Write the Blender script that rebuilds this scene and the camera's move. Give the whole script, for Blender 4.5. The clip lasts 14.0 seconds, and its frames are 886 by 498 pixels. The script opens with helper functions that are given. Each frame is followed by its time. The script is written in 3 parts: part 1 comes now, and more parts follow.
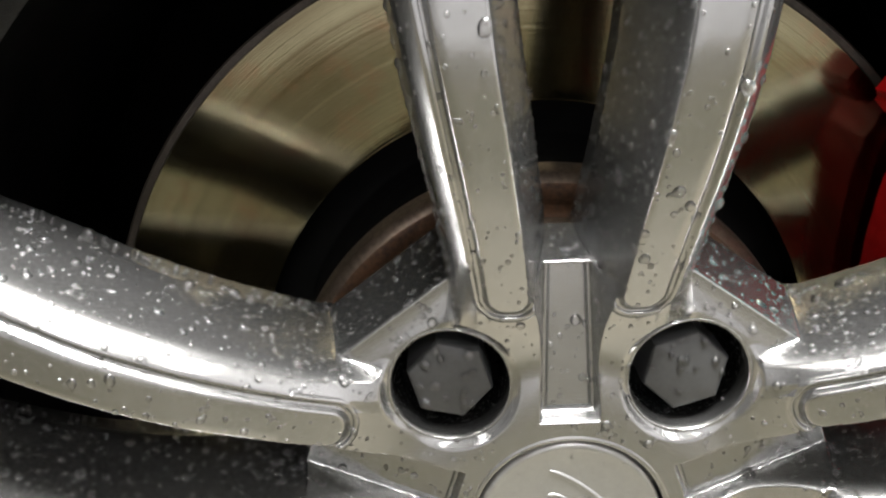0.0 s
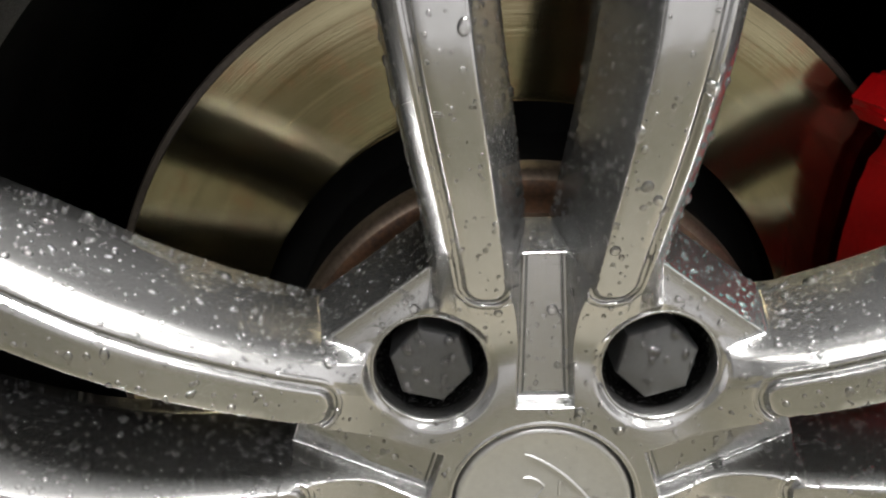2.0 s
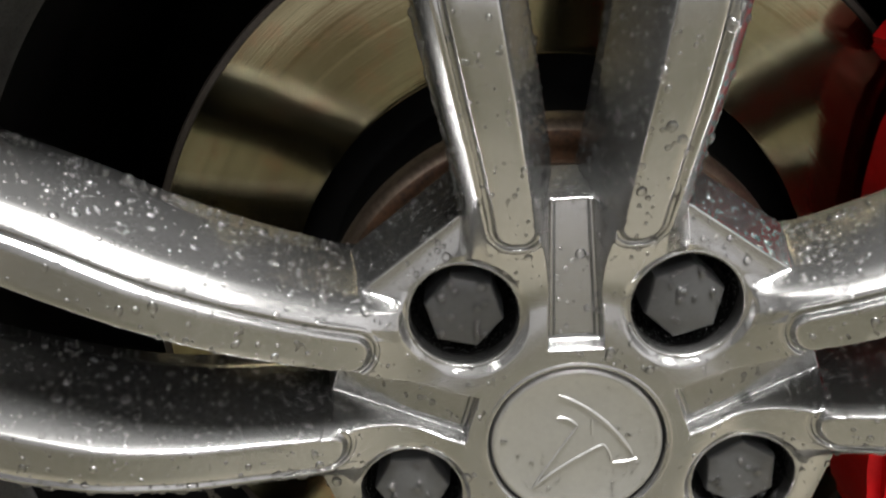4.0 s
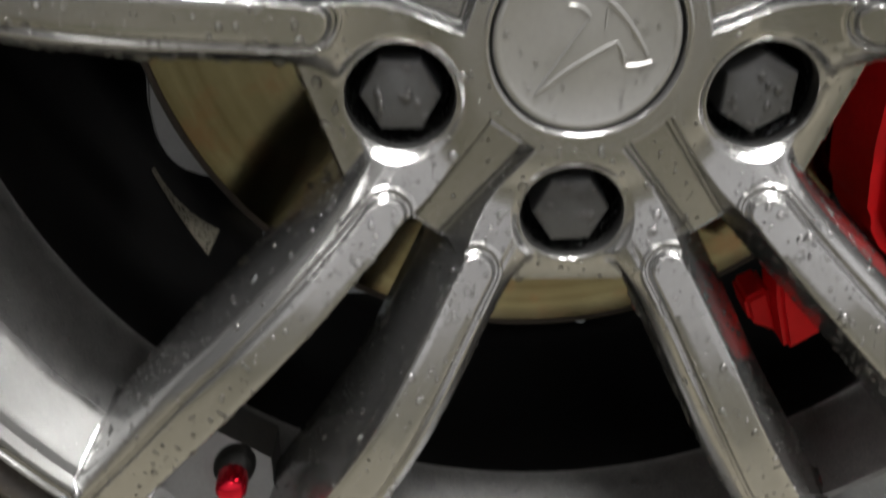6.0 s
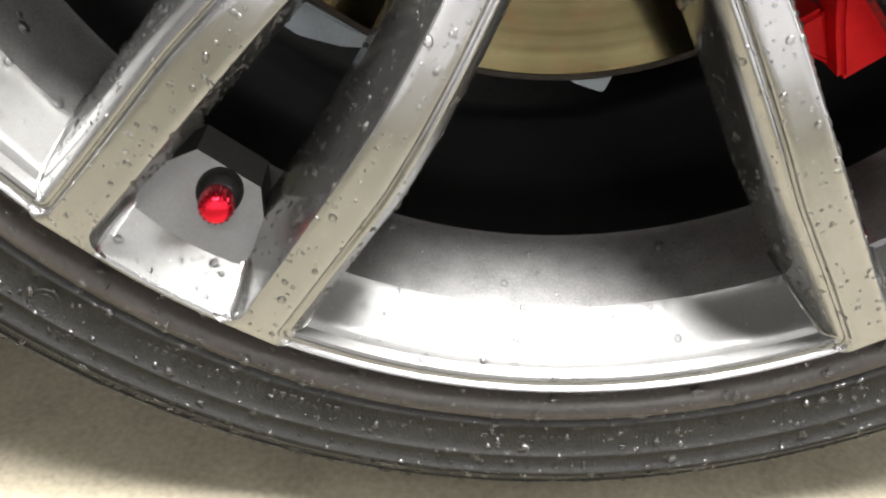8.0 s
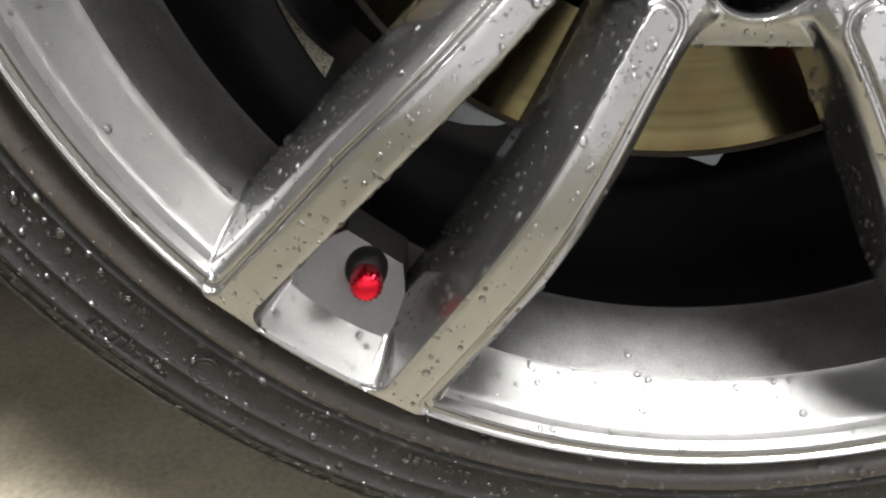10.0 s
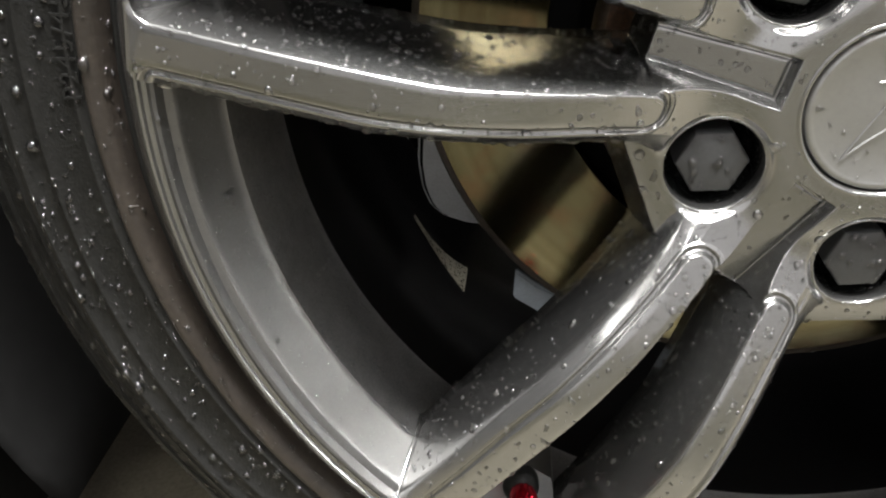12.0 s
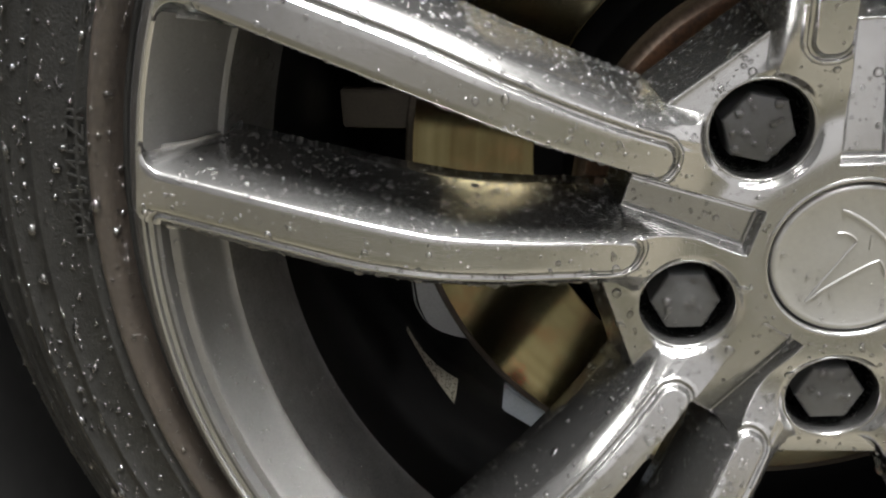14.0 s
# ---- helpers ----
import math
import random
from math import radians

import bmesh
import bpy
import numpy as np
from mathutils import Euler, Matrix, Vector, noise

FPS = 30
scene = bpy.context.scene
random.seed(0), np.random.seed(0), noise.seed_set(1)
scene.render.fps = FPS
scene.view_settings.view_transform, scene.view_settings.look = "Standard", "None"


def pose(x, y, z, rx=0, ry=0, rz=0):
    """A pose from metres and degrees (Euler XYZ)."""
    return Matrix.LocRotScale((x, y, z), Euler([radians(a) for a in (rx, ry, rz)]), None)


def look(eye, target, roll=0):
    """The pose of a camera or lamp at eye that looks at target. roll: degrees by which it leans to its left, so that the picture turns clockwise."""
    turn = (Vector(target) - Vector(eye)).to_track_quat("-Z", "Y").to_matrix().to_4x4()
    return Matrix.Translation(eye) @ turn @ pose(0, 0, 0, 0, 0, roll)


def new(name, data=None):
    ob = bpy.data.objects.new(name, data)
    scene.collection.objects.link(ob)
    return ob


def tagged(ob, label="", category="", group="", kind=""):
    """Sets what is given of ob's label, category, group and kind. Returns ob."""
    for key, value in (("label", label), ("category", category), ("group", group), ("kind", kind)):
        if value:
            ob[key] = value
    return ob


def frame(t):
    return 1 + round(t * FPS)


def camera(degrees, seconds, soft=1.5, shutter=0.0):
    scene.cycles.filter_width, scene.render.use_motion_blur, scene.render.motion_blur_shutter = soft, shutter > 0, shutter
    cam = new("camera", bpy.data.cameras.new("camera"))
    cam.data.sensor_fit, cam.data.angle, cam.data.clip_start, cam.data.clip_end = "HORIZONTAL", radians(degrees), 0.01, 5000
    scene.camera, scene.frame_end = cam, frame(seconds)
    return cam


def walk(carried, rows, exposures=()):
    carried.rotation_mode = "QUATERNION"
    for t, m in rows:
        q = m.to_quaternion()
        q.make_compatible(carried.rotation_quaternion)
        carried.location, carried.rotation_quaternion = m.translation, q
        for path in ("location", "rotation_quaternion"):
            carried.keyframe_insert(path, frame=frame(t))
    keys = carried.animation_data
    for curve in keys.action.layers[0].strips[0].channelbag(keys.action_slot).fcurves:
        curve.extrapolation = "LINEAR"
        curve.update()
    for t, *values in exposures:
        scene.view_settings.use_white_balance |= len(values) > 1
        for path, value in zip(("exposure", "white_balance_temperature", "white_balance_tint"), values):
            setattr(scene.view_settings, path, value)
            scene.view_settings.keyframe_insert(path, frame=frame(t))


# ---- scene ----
cam = camera(55.20, 14.0, soft=2.1, shutter=0.5)
HUB_Z = 0.340  # height of the wheel's axle over the floor
# seconds, place relative to the wheel's centre, yaw, pitch, roll
ROWS = [
    (0.0, -0.0329, -0.2229, 0.1714, -0.18, -19.76, 2.42),
    (0.5, -0.0368, -0.2285, 0.1704, 0.30, -19.51, 2.51),
    (1.0, -0.0323, -0.2270, 0.1682, 0.39, -19.32, 2.98),
    (1.5, -0.0276, -0.2322, 0.1706, -0.27, -19.38, 1.57),
    (2.0, -0.0268, -0.2350, 0.1705, 0.46, -19.36, 1.29),
    (2.2, -0.0219, -0.2345, 0.1734, 1.30, -19.26, 1.98),
    (4.3, -0.0305, -0.2456, 0.1630, 1.07, -22.52, 3.77),
    (4.5, -0.0302, -0.2465, 0.1485, 1.21, -24.10, 3.79),
    (5.0, -0.0393, -0.2525, 0.1184, 0.62, -25.48, 2.09),
    (5.5, -0.0385, -0.2536, 0.1015, 0.70, -27.42, 0.91),
    (6.0, -0.0461, -0.2544, 0.0733, -0.60, -29.97, 0.11),
    (6.5, -0.0498, -0.2521, 0.0262, -1.30, -31.89, -1.58),
    (7.0, -0.0393, -0.2657, -0.0106, 0.58, -33.63, -2.01),
    (7.2, -0.0456, -0.2609, -0.0151, -0.93, -36.26, -2.13),
    (9.3, -0.0689, -0.2698, -0.0156, -0.02, -31.95, 0.11),
    (9.5, -0.0788, -0.2705, -0.0089, 0.75, -31.70, 0.16),
    (10.0, -0.0874, -0.2700, 0.0062, 2.59, -32.61, 0.16),
    (10.5, -0.0930, -0.2760, 0.0082, 2.80, -31.07, 0.32),
    (11.0, -0.1091, -0.2867, 0.0423, 4.84, -29.91, 1.10),
    (11.5, -0.1182, -0.2930, 0.1031, 5.85, -29.32, 4.08),
    (12.0, -0.1180, -0.2861, 0.1091, 5.30, -28.96, 4.43),
    (12.5, -0.1190, -0.2852, 0.1065, 5.52, -27.87, 3.83),
    (13.0, -0.1133, -0.2829, 0.1277, 5.15, -24.94, 4.39),
    (13.5, -0.1133, -0.2865, 0.1334, 5.51, -23.83, 4.22),
    (14.0, -0.1113, -0.2916, 0.1352, 5.52, -23.67, 3.83),
]
EXPOSURES = [(0.0, -0.08), (2.0, -0.06), (4.5, -0.46), (5.6, -0.85), (6.0, -0.8), (6.3, 0.4), (6.5, 1.0), (6.9, 1.28), (7.4, 0.78), (8.5, 0.25), (9.5, 0.11), (10.2, -0.14), (11.5, -0.50), (12.5, -0.45), (13.5, -0.28), (14.0, -0.24)]
walk(cam, [(t, pose(x, y, z + HUB_Z, 90 + pitch, roll, yaw)) for t, x, y, z, yaw, pitch, roll in ROWS], EXPOSURES)

# ---- light ----
world = bpy.data.worlds.new("world")
scene.world = world
world.use_nodes = True
world.node_tree.nodes["Background"].inputs[0].default_value = (0.9, 1.0, 0.92, 1)
world.node_tree.nodes["Background"].inputs[1].default_value = 0.002


def area_lamp(name, eye, target, sx, sy, watts, color):
    data = bpy.data.lights.new(name, "AREA")
    data.shape, data.size, data.size_y, data.energy, data.color = "RECTANGLE", sx, sy, watts, color
    ob = new(name, data)
    ob.matrix_world = look(eye, target)
    return ob


CEILING = 2.6
# over the car's side, over the floor before it, and beside the two side walls
# only the first follows from the wheel's highlights; the others are added fill
LAMPS = [((0.31, -0.46, CEILING - 0.08), 1.15, 0.60, 470), ((0.35, -2.5, CEILING - 0.08), 1.2, 0.25, 70),
         ((-2.0, -1.5, CEILING - 0.08), 0.22, 1.2, 28), ((2.0, -1.3, CEILING - 0.08), 0.22, 1.2, 30)]
for eye, sx, sy, watts in LAMPS:
    area_lamp("tube_lamp", eye, (eye[0], eye[1], 0), sx, sy, watts, (1.0, 0.985, 0.96))


# ---- materials ----
def material(name, base, rough=0.5, metal=0.0, vary=0.15, scale=40.0, bump=0.0, bump_scale=400.0, rough_vary=0.1, tint=None, spec=0.5, coat=0.0):
    """A surface with colour variation at two scales, uneven gloss and fine relief."""
    m = bpy.data.materials.new(name)
    m.use_nodes = True
    nt = m.node_tree
    b = nt.nodes["Principled BSDF"]
    link = nt.links.new
    co = nt.nodes.new("ShaderNodeTexCoord")
    big, small = nt.nodes.new("ShaderNodeTexNoise"), nt.nodes.new("ShaderNodeTexNoise")
    big.inputs["Scale"].default_value, small.inputs["Scale"].default_value = scale, scale * 9
    big.inputs["Detail"].default_value, small.inputs["Detail"].default_value = 4, 3
    add = nt.nodes.new("ShaderNodeMath")
    add.operation = "ADD"
    for n in (big, small):
        link(co.outputs["Object"], n.inputs["Vector"])
    link(big.outputs["Fac"], add.inputs[0])
    link(small.outputs["Fac"], add.inputs[1])
    ramp = nt.nodes.new("ShaderNodeMapRange")
    ramp.inputs["From Min"].default_value, ramp.inputs["From Max"].default_value = 0.6, 1.4
    link(add.outputs[0], ramp.inputs["Value"])
    mix = nt.nodes.new("ShaderNodeMix")
    mix.data_type = "RGBA"
    other = tint or tuple(c * (1 - vary) for c in base)
    mix.inputs["A"].default_value = (*[min(1, c * (1 + vary)) for c in base], 1)
    mix.inputs["B"].default_value = (*other, 1)
    link(ramp.outputs[0], mix.inputs["Factor"])
    link(mix.outputs["Result"], b.inputs["Base Color"])
    rr = nt.nodes.new("ShaderNodeMapRange")
    rr.inputs["To Min"].default_value, rr.inputs["To Max"].default_value = max(0, rough - rough_vary), min(1, rough + rough_vary)
    link(small.outputs["Fac"], rr.inputs["Value"])
    link(rr.outputs[0], b.inputs["Roughness"])
    b.inputs["Metallic"].default_value = metal
    b.inputs["Specular IOR Level"].default_value = spec
    b.inputs["Coat Weight"].default_value = coat
    b.inputs["Coat Roughness"].default_value = 0.04
    if bump:
        fine = nt.nodes.new("ShaderNodeTexNoise")
        fine.inputs["Scale"].default_value, fine.inputs["Detail"].default_value = bump_scale, 4
        link(co.outputs["Object"], fine.inputs["Vector"])
        bp = nt.nodes.new("ShaderNodeBump")
        bp.inputs["Strength"].default_value, bp.inputs["Distance"].default_value = bump, 0.0005
        link(fine.outputs["Fac"], bp.inputs["Height"])
        link(bp.outputs[0], b.inputs["Normal"])
    return m


SILVER = material("silver_alloy_paint", (0.28, 0.28, 0.278), 0.205, 0.98, 0.08, 22, 0.02, 1500, 0.05, coat=0.5)
# metal flakes under the clear coat: most lie flat and smooth, some lie askew and scatter
_nt = SILVER.node_tree
_flat, _askew, _both = _nt.nodes["Principled BSDF"], _nt.nodes.new("ShaderNodeBsdfPrincipled"), _nt.nodes.new("ShaderNodeMixShader")
_nt.links.new(_flat.inputs["Base Color"].links[0].from_socket, _askew.inputs["Base Color"])
_nt.links.new(_flat.inputs["Normal"].links[0].from_socket, _askew.inputs["Normal"])
_askew.inputs["Metallic"].default_value, _askew.inputs["Roughness"].default_value = 0.97, 0.46
_both.inputs[0].default_value = 0.18
_nt.links.new(_flat.outputs[0], _both.inputs[1])
_nt.links.new(_askew.outputs[0], _both.inputs[2])
_nt.links.new(_both.outputs[0], _nt.nodes["Material Output"].inputs["Surface"])
# the spokes' silver, darkened on cone and flange to take down lamp glare
RIM_SILVER = material("dimmed_satin_silver", (0.132, 0.132, 0.130), 0.43, 0.92, 0.10, 90, 0.02, 1500, 0.05, coat=0.1)
INNER_SILVER = material("dimmed_rough_silver", (0.18, 0.18, 0.178), 0.46, 0.9, 0.24, 110, 0.45, 2200, 0.12, coat=0.1)
CAP_SILVER = material("satin_silver_cap", (0.31, 0.31, 0.306), 0.36, 0.85, 0.06, 60, 0.05, 1200, 0.05)
NUT_GREY = material("dark_grey_nut", (0.040, 0.041, 0.042), 0.40, 0.12, 0.15, 90, 0.1, 900)
# near-black colour stands in for the shade inside the bolt holes
HOLE_BLACK = material("wet_shaded_metal", (0.006, 0.006, 0.006), 0.25, 0.1, 0.3, 90)
RUBBER = material("tyre_rubber", (0.0095, 0.0095, 0.009), 0.45, 0.0, 0.35, 30, 0.6, 900, 0.14, spec=0.17)
RUBBER_RIB = material("dusty_rubber_rib", (0.020, 0.016, 0.013), 0.42, 0.0, 0.4, 40, 0.3, 600, 0.12, spec=0.45)
BLACK = material("black_liner_and_shade", (0.004, 0.004, 0.004), 0.85, 0.0, 0.3, 12, 0.2, 120, spec=0.06)
RED_PAINT = material("red_caliper_paint", (0.66, 0.002, 0.006), 0.55, 0.0, 0.1, 40, 0.08, 300, 0.05, spec=0.25)
RED_CAP = material("red_anodised_cap", (0.62, 0.01, 0.03), 0.18, 0.85, 0.1, 200)
IRON = material("rusty_cast_iron", (0.11, 0.055, 0.028), 0.45, 0.4, 0.4, 60, 0.6, 400, tint=(0.035, 0.024, 0.018))
STEEL = material("dull_brown_steel", (0.17, 0.13, 0.10), 0.38, 0.8, 0.4, 60, 0.3, 300)
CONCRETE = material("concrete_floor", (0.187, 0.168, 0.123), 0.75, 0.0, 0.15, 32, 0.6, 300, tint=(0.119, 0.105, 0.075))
PALE_WALL = material("pale_painted_wall", (0.60, 0.595, 0.62), 0.7, 0.0, 0.08, 3, 0.2, 80)
WALL_PAINT = material("painted_wall", (0.13, 0.13, 0.132), 0.8, 0.0, 0.08, 3, 0.2, 80)
CEILING_PAINT = material("garage_ceiling", (0.26, 0.26, 0.265), 0.8, 0.0, 0.1, 3, 0.2, 80)

# shade painted into the concrete before the wheel, smoother too, to dim its reflections
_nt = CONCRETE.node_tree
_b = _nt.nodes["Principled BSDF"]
_plain, _gloss = _b.inputs["Base Color"].links[0].from_socket, _b.inputs["Roughness"].links[0].from_socket
_co, _off, _edge, _sum, _len, _dim = [_nt.nodes.new("ShaderNode" + k) for k in ("TexCoord", "Mapping", "TexNoise", "VectorMath", "VectorMath", "MapRange")]
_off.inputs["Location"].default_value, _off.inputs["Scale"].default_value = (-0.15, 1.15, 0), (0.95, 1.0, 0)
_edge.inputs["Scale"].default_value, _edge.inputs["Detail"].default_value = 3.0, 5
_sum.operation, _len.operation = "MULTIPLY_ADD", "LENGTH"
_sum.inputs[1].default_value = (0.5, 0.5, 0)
_dim.inputs["From Min"].default_value, _dim.inputs["From Max"].default_value = 1.30, 1.05
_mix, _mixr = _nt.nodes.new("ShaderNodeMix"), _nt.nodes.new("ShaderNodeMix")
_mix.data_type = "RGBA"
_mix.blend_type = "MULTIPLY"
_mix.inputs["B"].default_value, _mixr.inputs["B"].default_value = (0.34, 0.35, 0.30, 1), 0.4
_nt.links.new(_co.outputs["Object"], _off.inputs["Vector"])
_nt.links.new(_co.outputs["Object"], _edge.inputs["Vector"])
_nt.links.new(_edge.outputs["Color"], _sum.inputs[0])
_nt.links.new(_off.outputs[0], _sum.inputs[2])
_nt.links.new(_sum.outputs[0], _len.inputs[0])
_nt.links.new(_len.outputs["Value"], _dim.inputs["Value"])
for _n, _from, _to in ((_mix, _plain, "Base Color"), (_mixr, _gloss, "Roughness")):
    _nt.links.new(_dim.outputs[0], _n.inputs["Factor"])
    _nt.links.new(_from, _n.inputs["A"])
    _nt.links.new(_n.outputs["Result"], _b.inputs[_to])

DISC = bpy.data.materials.new("brushed_brake_steel")
DISC.use_nodes = True
_nt = DISC.node_tree
_b = _nt.nodes["Principled BSDF"]
_co, _sep = _nt.nodes.new("ShaderNodeTexCoord"), _nt.nodes.new("ShaderNodeVectorMath")
_sep.operation = "LENGTH"
_flat = _nt.nodes.new("ShaderNodeVectorMath")
_flat.operation = "MULTIPLY"
_flat.inputs[1].default_value = (1, 0, 1)
_nt.links.new(_co.outputs["Object"], _flat.inputs[0])
_nt.links.new(_flat.outputs[0], _sep.inputs[0])
_ring, _patch = _nt.nodes.new("ShaderNodeTexNoise"), _nt.nodes.new("ShaderNodeTexNoise")
_ring.noise_dimensions = "1D"
_ring.inputs["Scale"].default_value, _ring.inputs["Detail"].default_value = 700, 5
_patch.inputs["Scale"].default_value, _patch.inputs["Detail"].default_value = 18, 4
_nt.links.new(_sep.outputs["Value"], _ring.inputs["W"])
_nt.links.new(_co.outputs["Object"], _patch.inputs["Vector"])
_mix = _nt.nodes.new("ShaderNodeMix")
_mix.data_type = "RGBA"
_mix.inputs["A"].default_value, _mix.inputs["B"].default_value = (0.235, 0.218, 0.138, 1), (0.115, 0.092, 0.053, 1)
_mr = _nt.nodes.new("ShaderNodeMapRange")
_mr.inputs["From Min"].default_value, _mr.inputs["From Max"].default_value = 0.36, 0.68
_band = _nt.nodes.new("ShaderNodeTexNoise")
_band.noise_dimensions = "1D"
_band.inputs["Scale"].default_value, _band.inputs["Detail"].default_value = 160, 3
_nt.links.new(_sep.outputs["Value"], _band.inputs["W"])
_half = _nt.nodes.new("ShaderNodeMix")
_half.inputs["Factor"].default_value = 0.32
_nt.links.new(_patch.outputs["Fac"], _half.inputs["A"])
_nt.links.new(_band.outputs["Fac"], _half.inputs["B"])
_nt.links.new(_half.outputs["Result"], _mr.inputs["Value"])
_nt.links.new(_mr.outputs[0], _mix.inputs["Factor"])
_stain, _sr, _tone = _nt.nodes.new("ShaderNodeTexNoise"), _nt.nodes.new("ShaderNodeMapRange"), _nt.nodes.new("ShaderNodeMix")
_stain.inputs["Scale"].default_value, _stain.inputs["Detail"].default_value, _stain.inputs["Roughness"].default_value = 42, 7, 0.7
_sr.inputs["From Min"].default_value, _sr.inputs["From Max"].default_value, _sr.inputs["To Max"].default_value = 0.52, 0.66, 0.75
_tone.data_type = "RGBA"
_tone.inputs["B"].default_value = (0.20, 0.125, 0.075, 1)
_nt.links.new(_co.outputs["Object"], _stain.inputs["Vector"])
_nt.links.new(_stain.outputs["Fac"], _sr.inputs["Value"])
_nt.links.new(_sr.outputs[0], _tone.inputs["Factor"])
_nt.links.new(_mix.outputs["Result"], _tone.inputs["A"])
_nt.links.new(_tone.outputs["Result"], _b.inputs["Base Color"])
_b.inputs["Metallic"].default_value = 1.0
_rr = _nt.nodes.new("ShaderNodeMapRange")
_rr.inputs["To Min"].default_value, _rr.inputs["To Max"].default_value = 0.06, 0.19
_nt.links.new(_ring.outputs["Fac"], _rr.inputs["Value"])
_nt.links.new(_rr.outputs[0], _b.inputs["Roughness"])
_bp = _nt.nodes.new("ShaderNodeBump")
_bp.inputs["Strength"].default_value, _bp.inputs["Distance"].default_value = 0.10, 0.0003
_nt.links.new(_ring.outputs["Fac"], _bp.inputs["Height"])
_nt.links.new(_bp.outputs[0], _b.inputs["Normal"])

# the barrel's deep shade is put into its colour
BARREL = material("shaded_inner_barrel", (0.0035, 0.0035, 0.0035), 0.32, 0.0, 0.2, 30, 0.1, 400, 0.06, spec=0.12)
# a reflection in the barrel, painted as a pale speckled surface
PATCH = material("speckled_pale_reflection", (0.48, 0.45, 0.36), 0.6, 0.0, 0.15, 60, 0.2, 500)
_nt = PATCH.node_tree
_mixn = [n for n in _nt.nodes if n.bl_idname == "ShaderNodeMix"][0]
_vor, _th, _mx2 = _nt.nodes.new("ShaderNodeTexNoise"), _nt.nodes.new("ShaderNodeMapRange"), _nt.nodes.new("ShaderNodeMix")
_vor.inputs["Scale"].default_value, _vor.inputs["Detail"].default_value = 600, 3
_th.inputs["From Min"].default_value, _th.inputs["From Max"].default_value = 0.56, 0.60
_mx2.data_type = "RGBA"
_mx2.inputs["B"].default_value = (0.015, 0.014, 0.012, 1)
_tc = _nt.nodes.new("ShaderNodeTexCoord")
_nt.links.new(_tc.outputs["Object"], _vor.inputs["Vector"])
_nt.links.new(_vor.outputs["Fac"], _th.inputs["Value"])
_nt.links.new(_th.outputs[0], _mx2.inputs["Factor"])
_nt.links.new(_mixn.outputs["Result"], _mx2.inputs["A"])
_nt.links.new(_mx2.outputs["Result"], _nt.nodes["Principled BSDF"].inputs["Base Color"])

WATER = bpy.data.materials.new("water")
WATER.use_nodes = True
_nt = WATER.node_tree
_nt.nodes.remove(_nt.nodes["Principled BSDF"])
_gloss, _bend, _clear = _nt.nodes.new("ShaderNodeBsdfGlossy"), _nt.nodes.new("ShaderNodeBsdfRefraction"), _nt.nodes.new("ShaderNodeBsdfTransparent")
_gloss.inputs["Roughness"].default_value = 0.22
_bend.inputs["IOR"].default_value, _bend.inputs["Roughness"].default_value = 1.33, 0.0
_fres = _nt.nodes.new("ShaderNodeFresnel")
_fres.inputs["IOR"].default_value = 1.75
_m1, _m2 = _nt.nodes.new("ShaderNodeMixShader"), _nt.nodes.new("ShaderNodeMixShader")
_m1.inputs[0].default_value = 0.5
_nt.links.new(_clear.outputs[0], _m1.inputs[1])
_nt.links.new(_bend.outputs[0], _m1.inputs[2])
_nt.links.new(_fres.outputs[0], _m2.inputs[0])
_nt.links.new(_m1.outputs[0], _m2.inputs[1])
_nt.links.new(_gloss.outputs[0], _m2.inputs[2])
_nt.links.new(_m2.outputs[0], _nt.nodes["Material Output"].inputs["Surface"])


# ---- building helpers ----
def mesh_object(name, verts, faces, mat, parent=None, smooth=True, label=""):
    me = bpy.data.meshes.new(name)
    me.from_pydata([tuple(map(float, v)) for v in verts], [], [tuple(map(int, f)) for f in faces])
    me.validate()
    me.materials.append(mat)
    if smooth:
        me.polygons.foreach_set("use_smooth", [True] * len(me.polygons))
    ob = new(name, me)
    ob.parent = parent
    return tagged(ob, label)


def part(name, bm, mat, parent, label="", smooth=True):
    me = bpy.data.meshes.new(name)
    bm.to_mesh(me)
    bm.free()
    me.materials.append(mat)
    if smooth:
        me.polygons.foreach_set("use_smooth", [True] * len(me.polygons))
    ob = new(name, me)
    ob.parent = parent
    return tagged(ob, label)


def grid_faces(rows, cols, wrap=False):
    out = []
    for i in range(rows - 1):
        for j in range(cols if wrap else cols - 1):
            k = (j + 1) % cols
            out.append((i * cols + j, i * cols + k, (i + 1) * cols + k, (i + 1) * cols + j))
    return out


def lathe(name, profile, mat, parent=None, n=180, label="", center=(0, 0, 0), flip=False):
    """Turns (radius, depth) points round the wheel's axis, which lies along y."""
    verts = [(center[0] + r * math.cos(2 * math.pi * j / n), center[1] + y, center[2] + r * math.sin(2 * math.pi * j / n)) for r, y in profile for j in range(n)]
    faces = grid_faces(len(profile), n, True)
    if flip:
        faces = [f[::-1] for f in faces]
    return mesh_object(name, verts, faces, mat, parent, True, label)


def sharp(ob, degrees=35):
    """Smooth shading with crisp edges above an angle."""
    ob.data.set_sharp_from_angle(angle=radians(degrees))
    return ob


def smoothstep(a, b, x):
    t = np.clip((x - a) / (b - a), 0, 1)
    return t * t * (3 - 2 * t)


def smax(a, b, k):
    d = np.clip(0.5 + 0.5 * (a - b) / k, 0, 1)
    return b * (1 - d) + a * d + k * d * (1 - d)


def smin(a, b, k):
    return -smax(-a, -b, k)


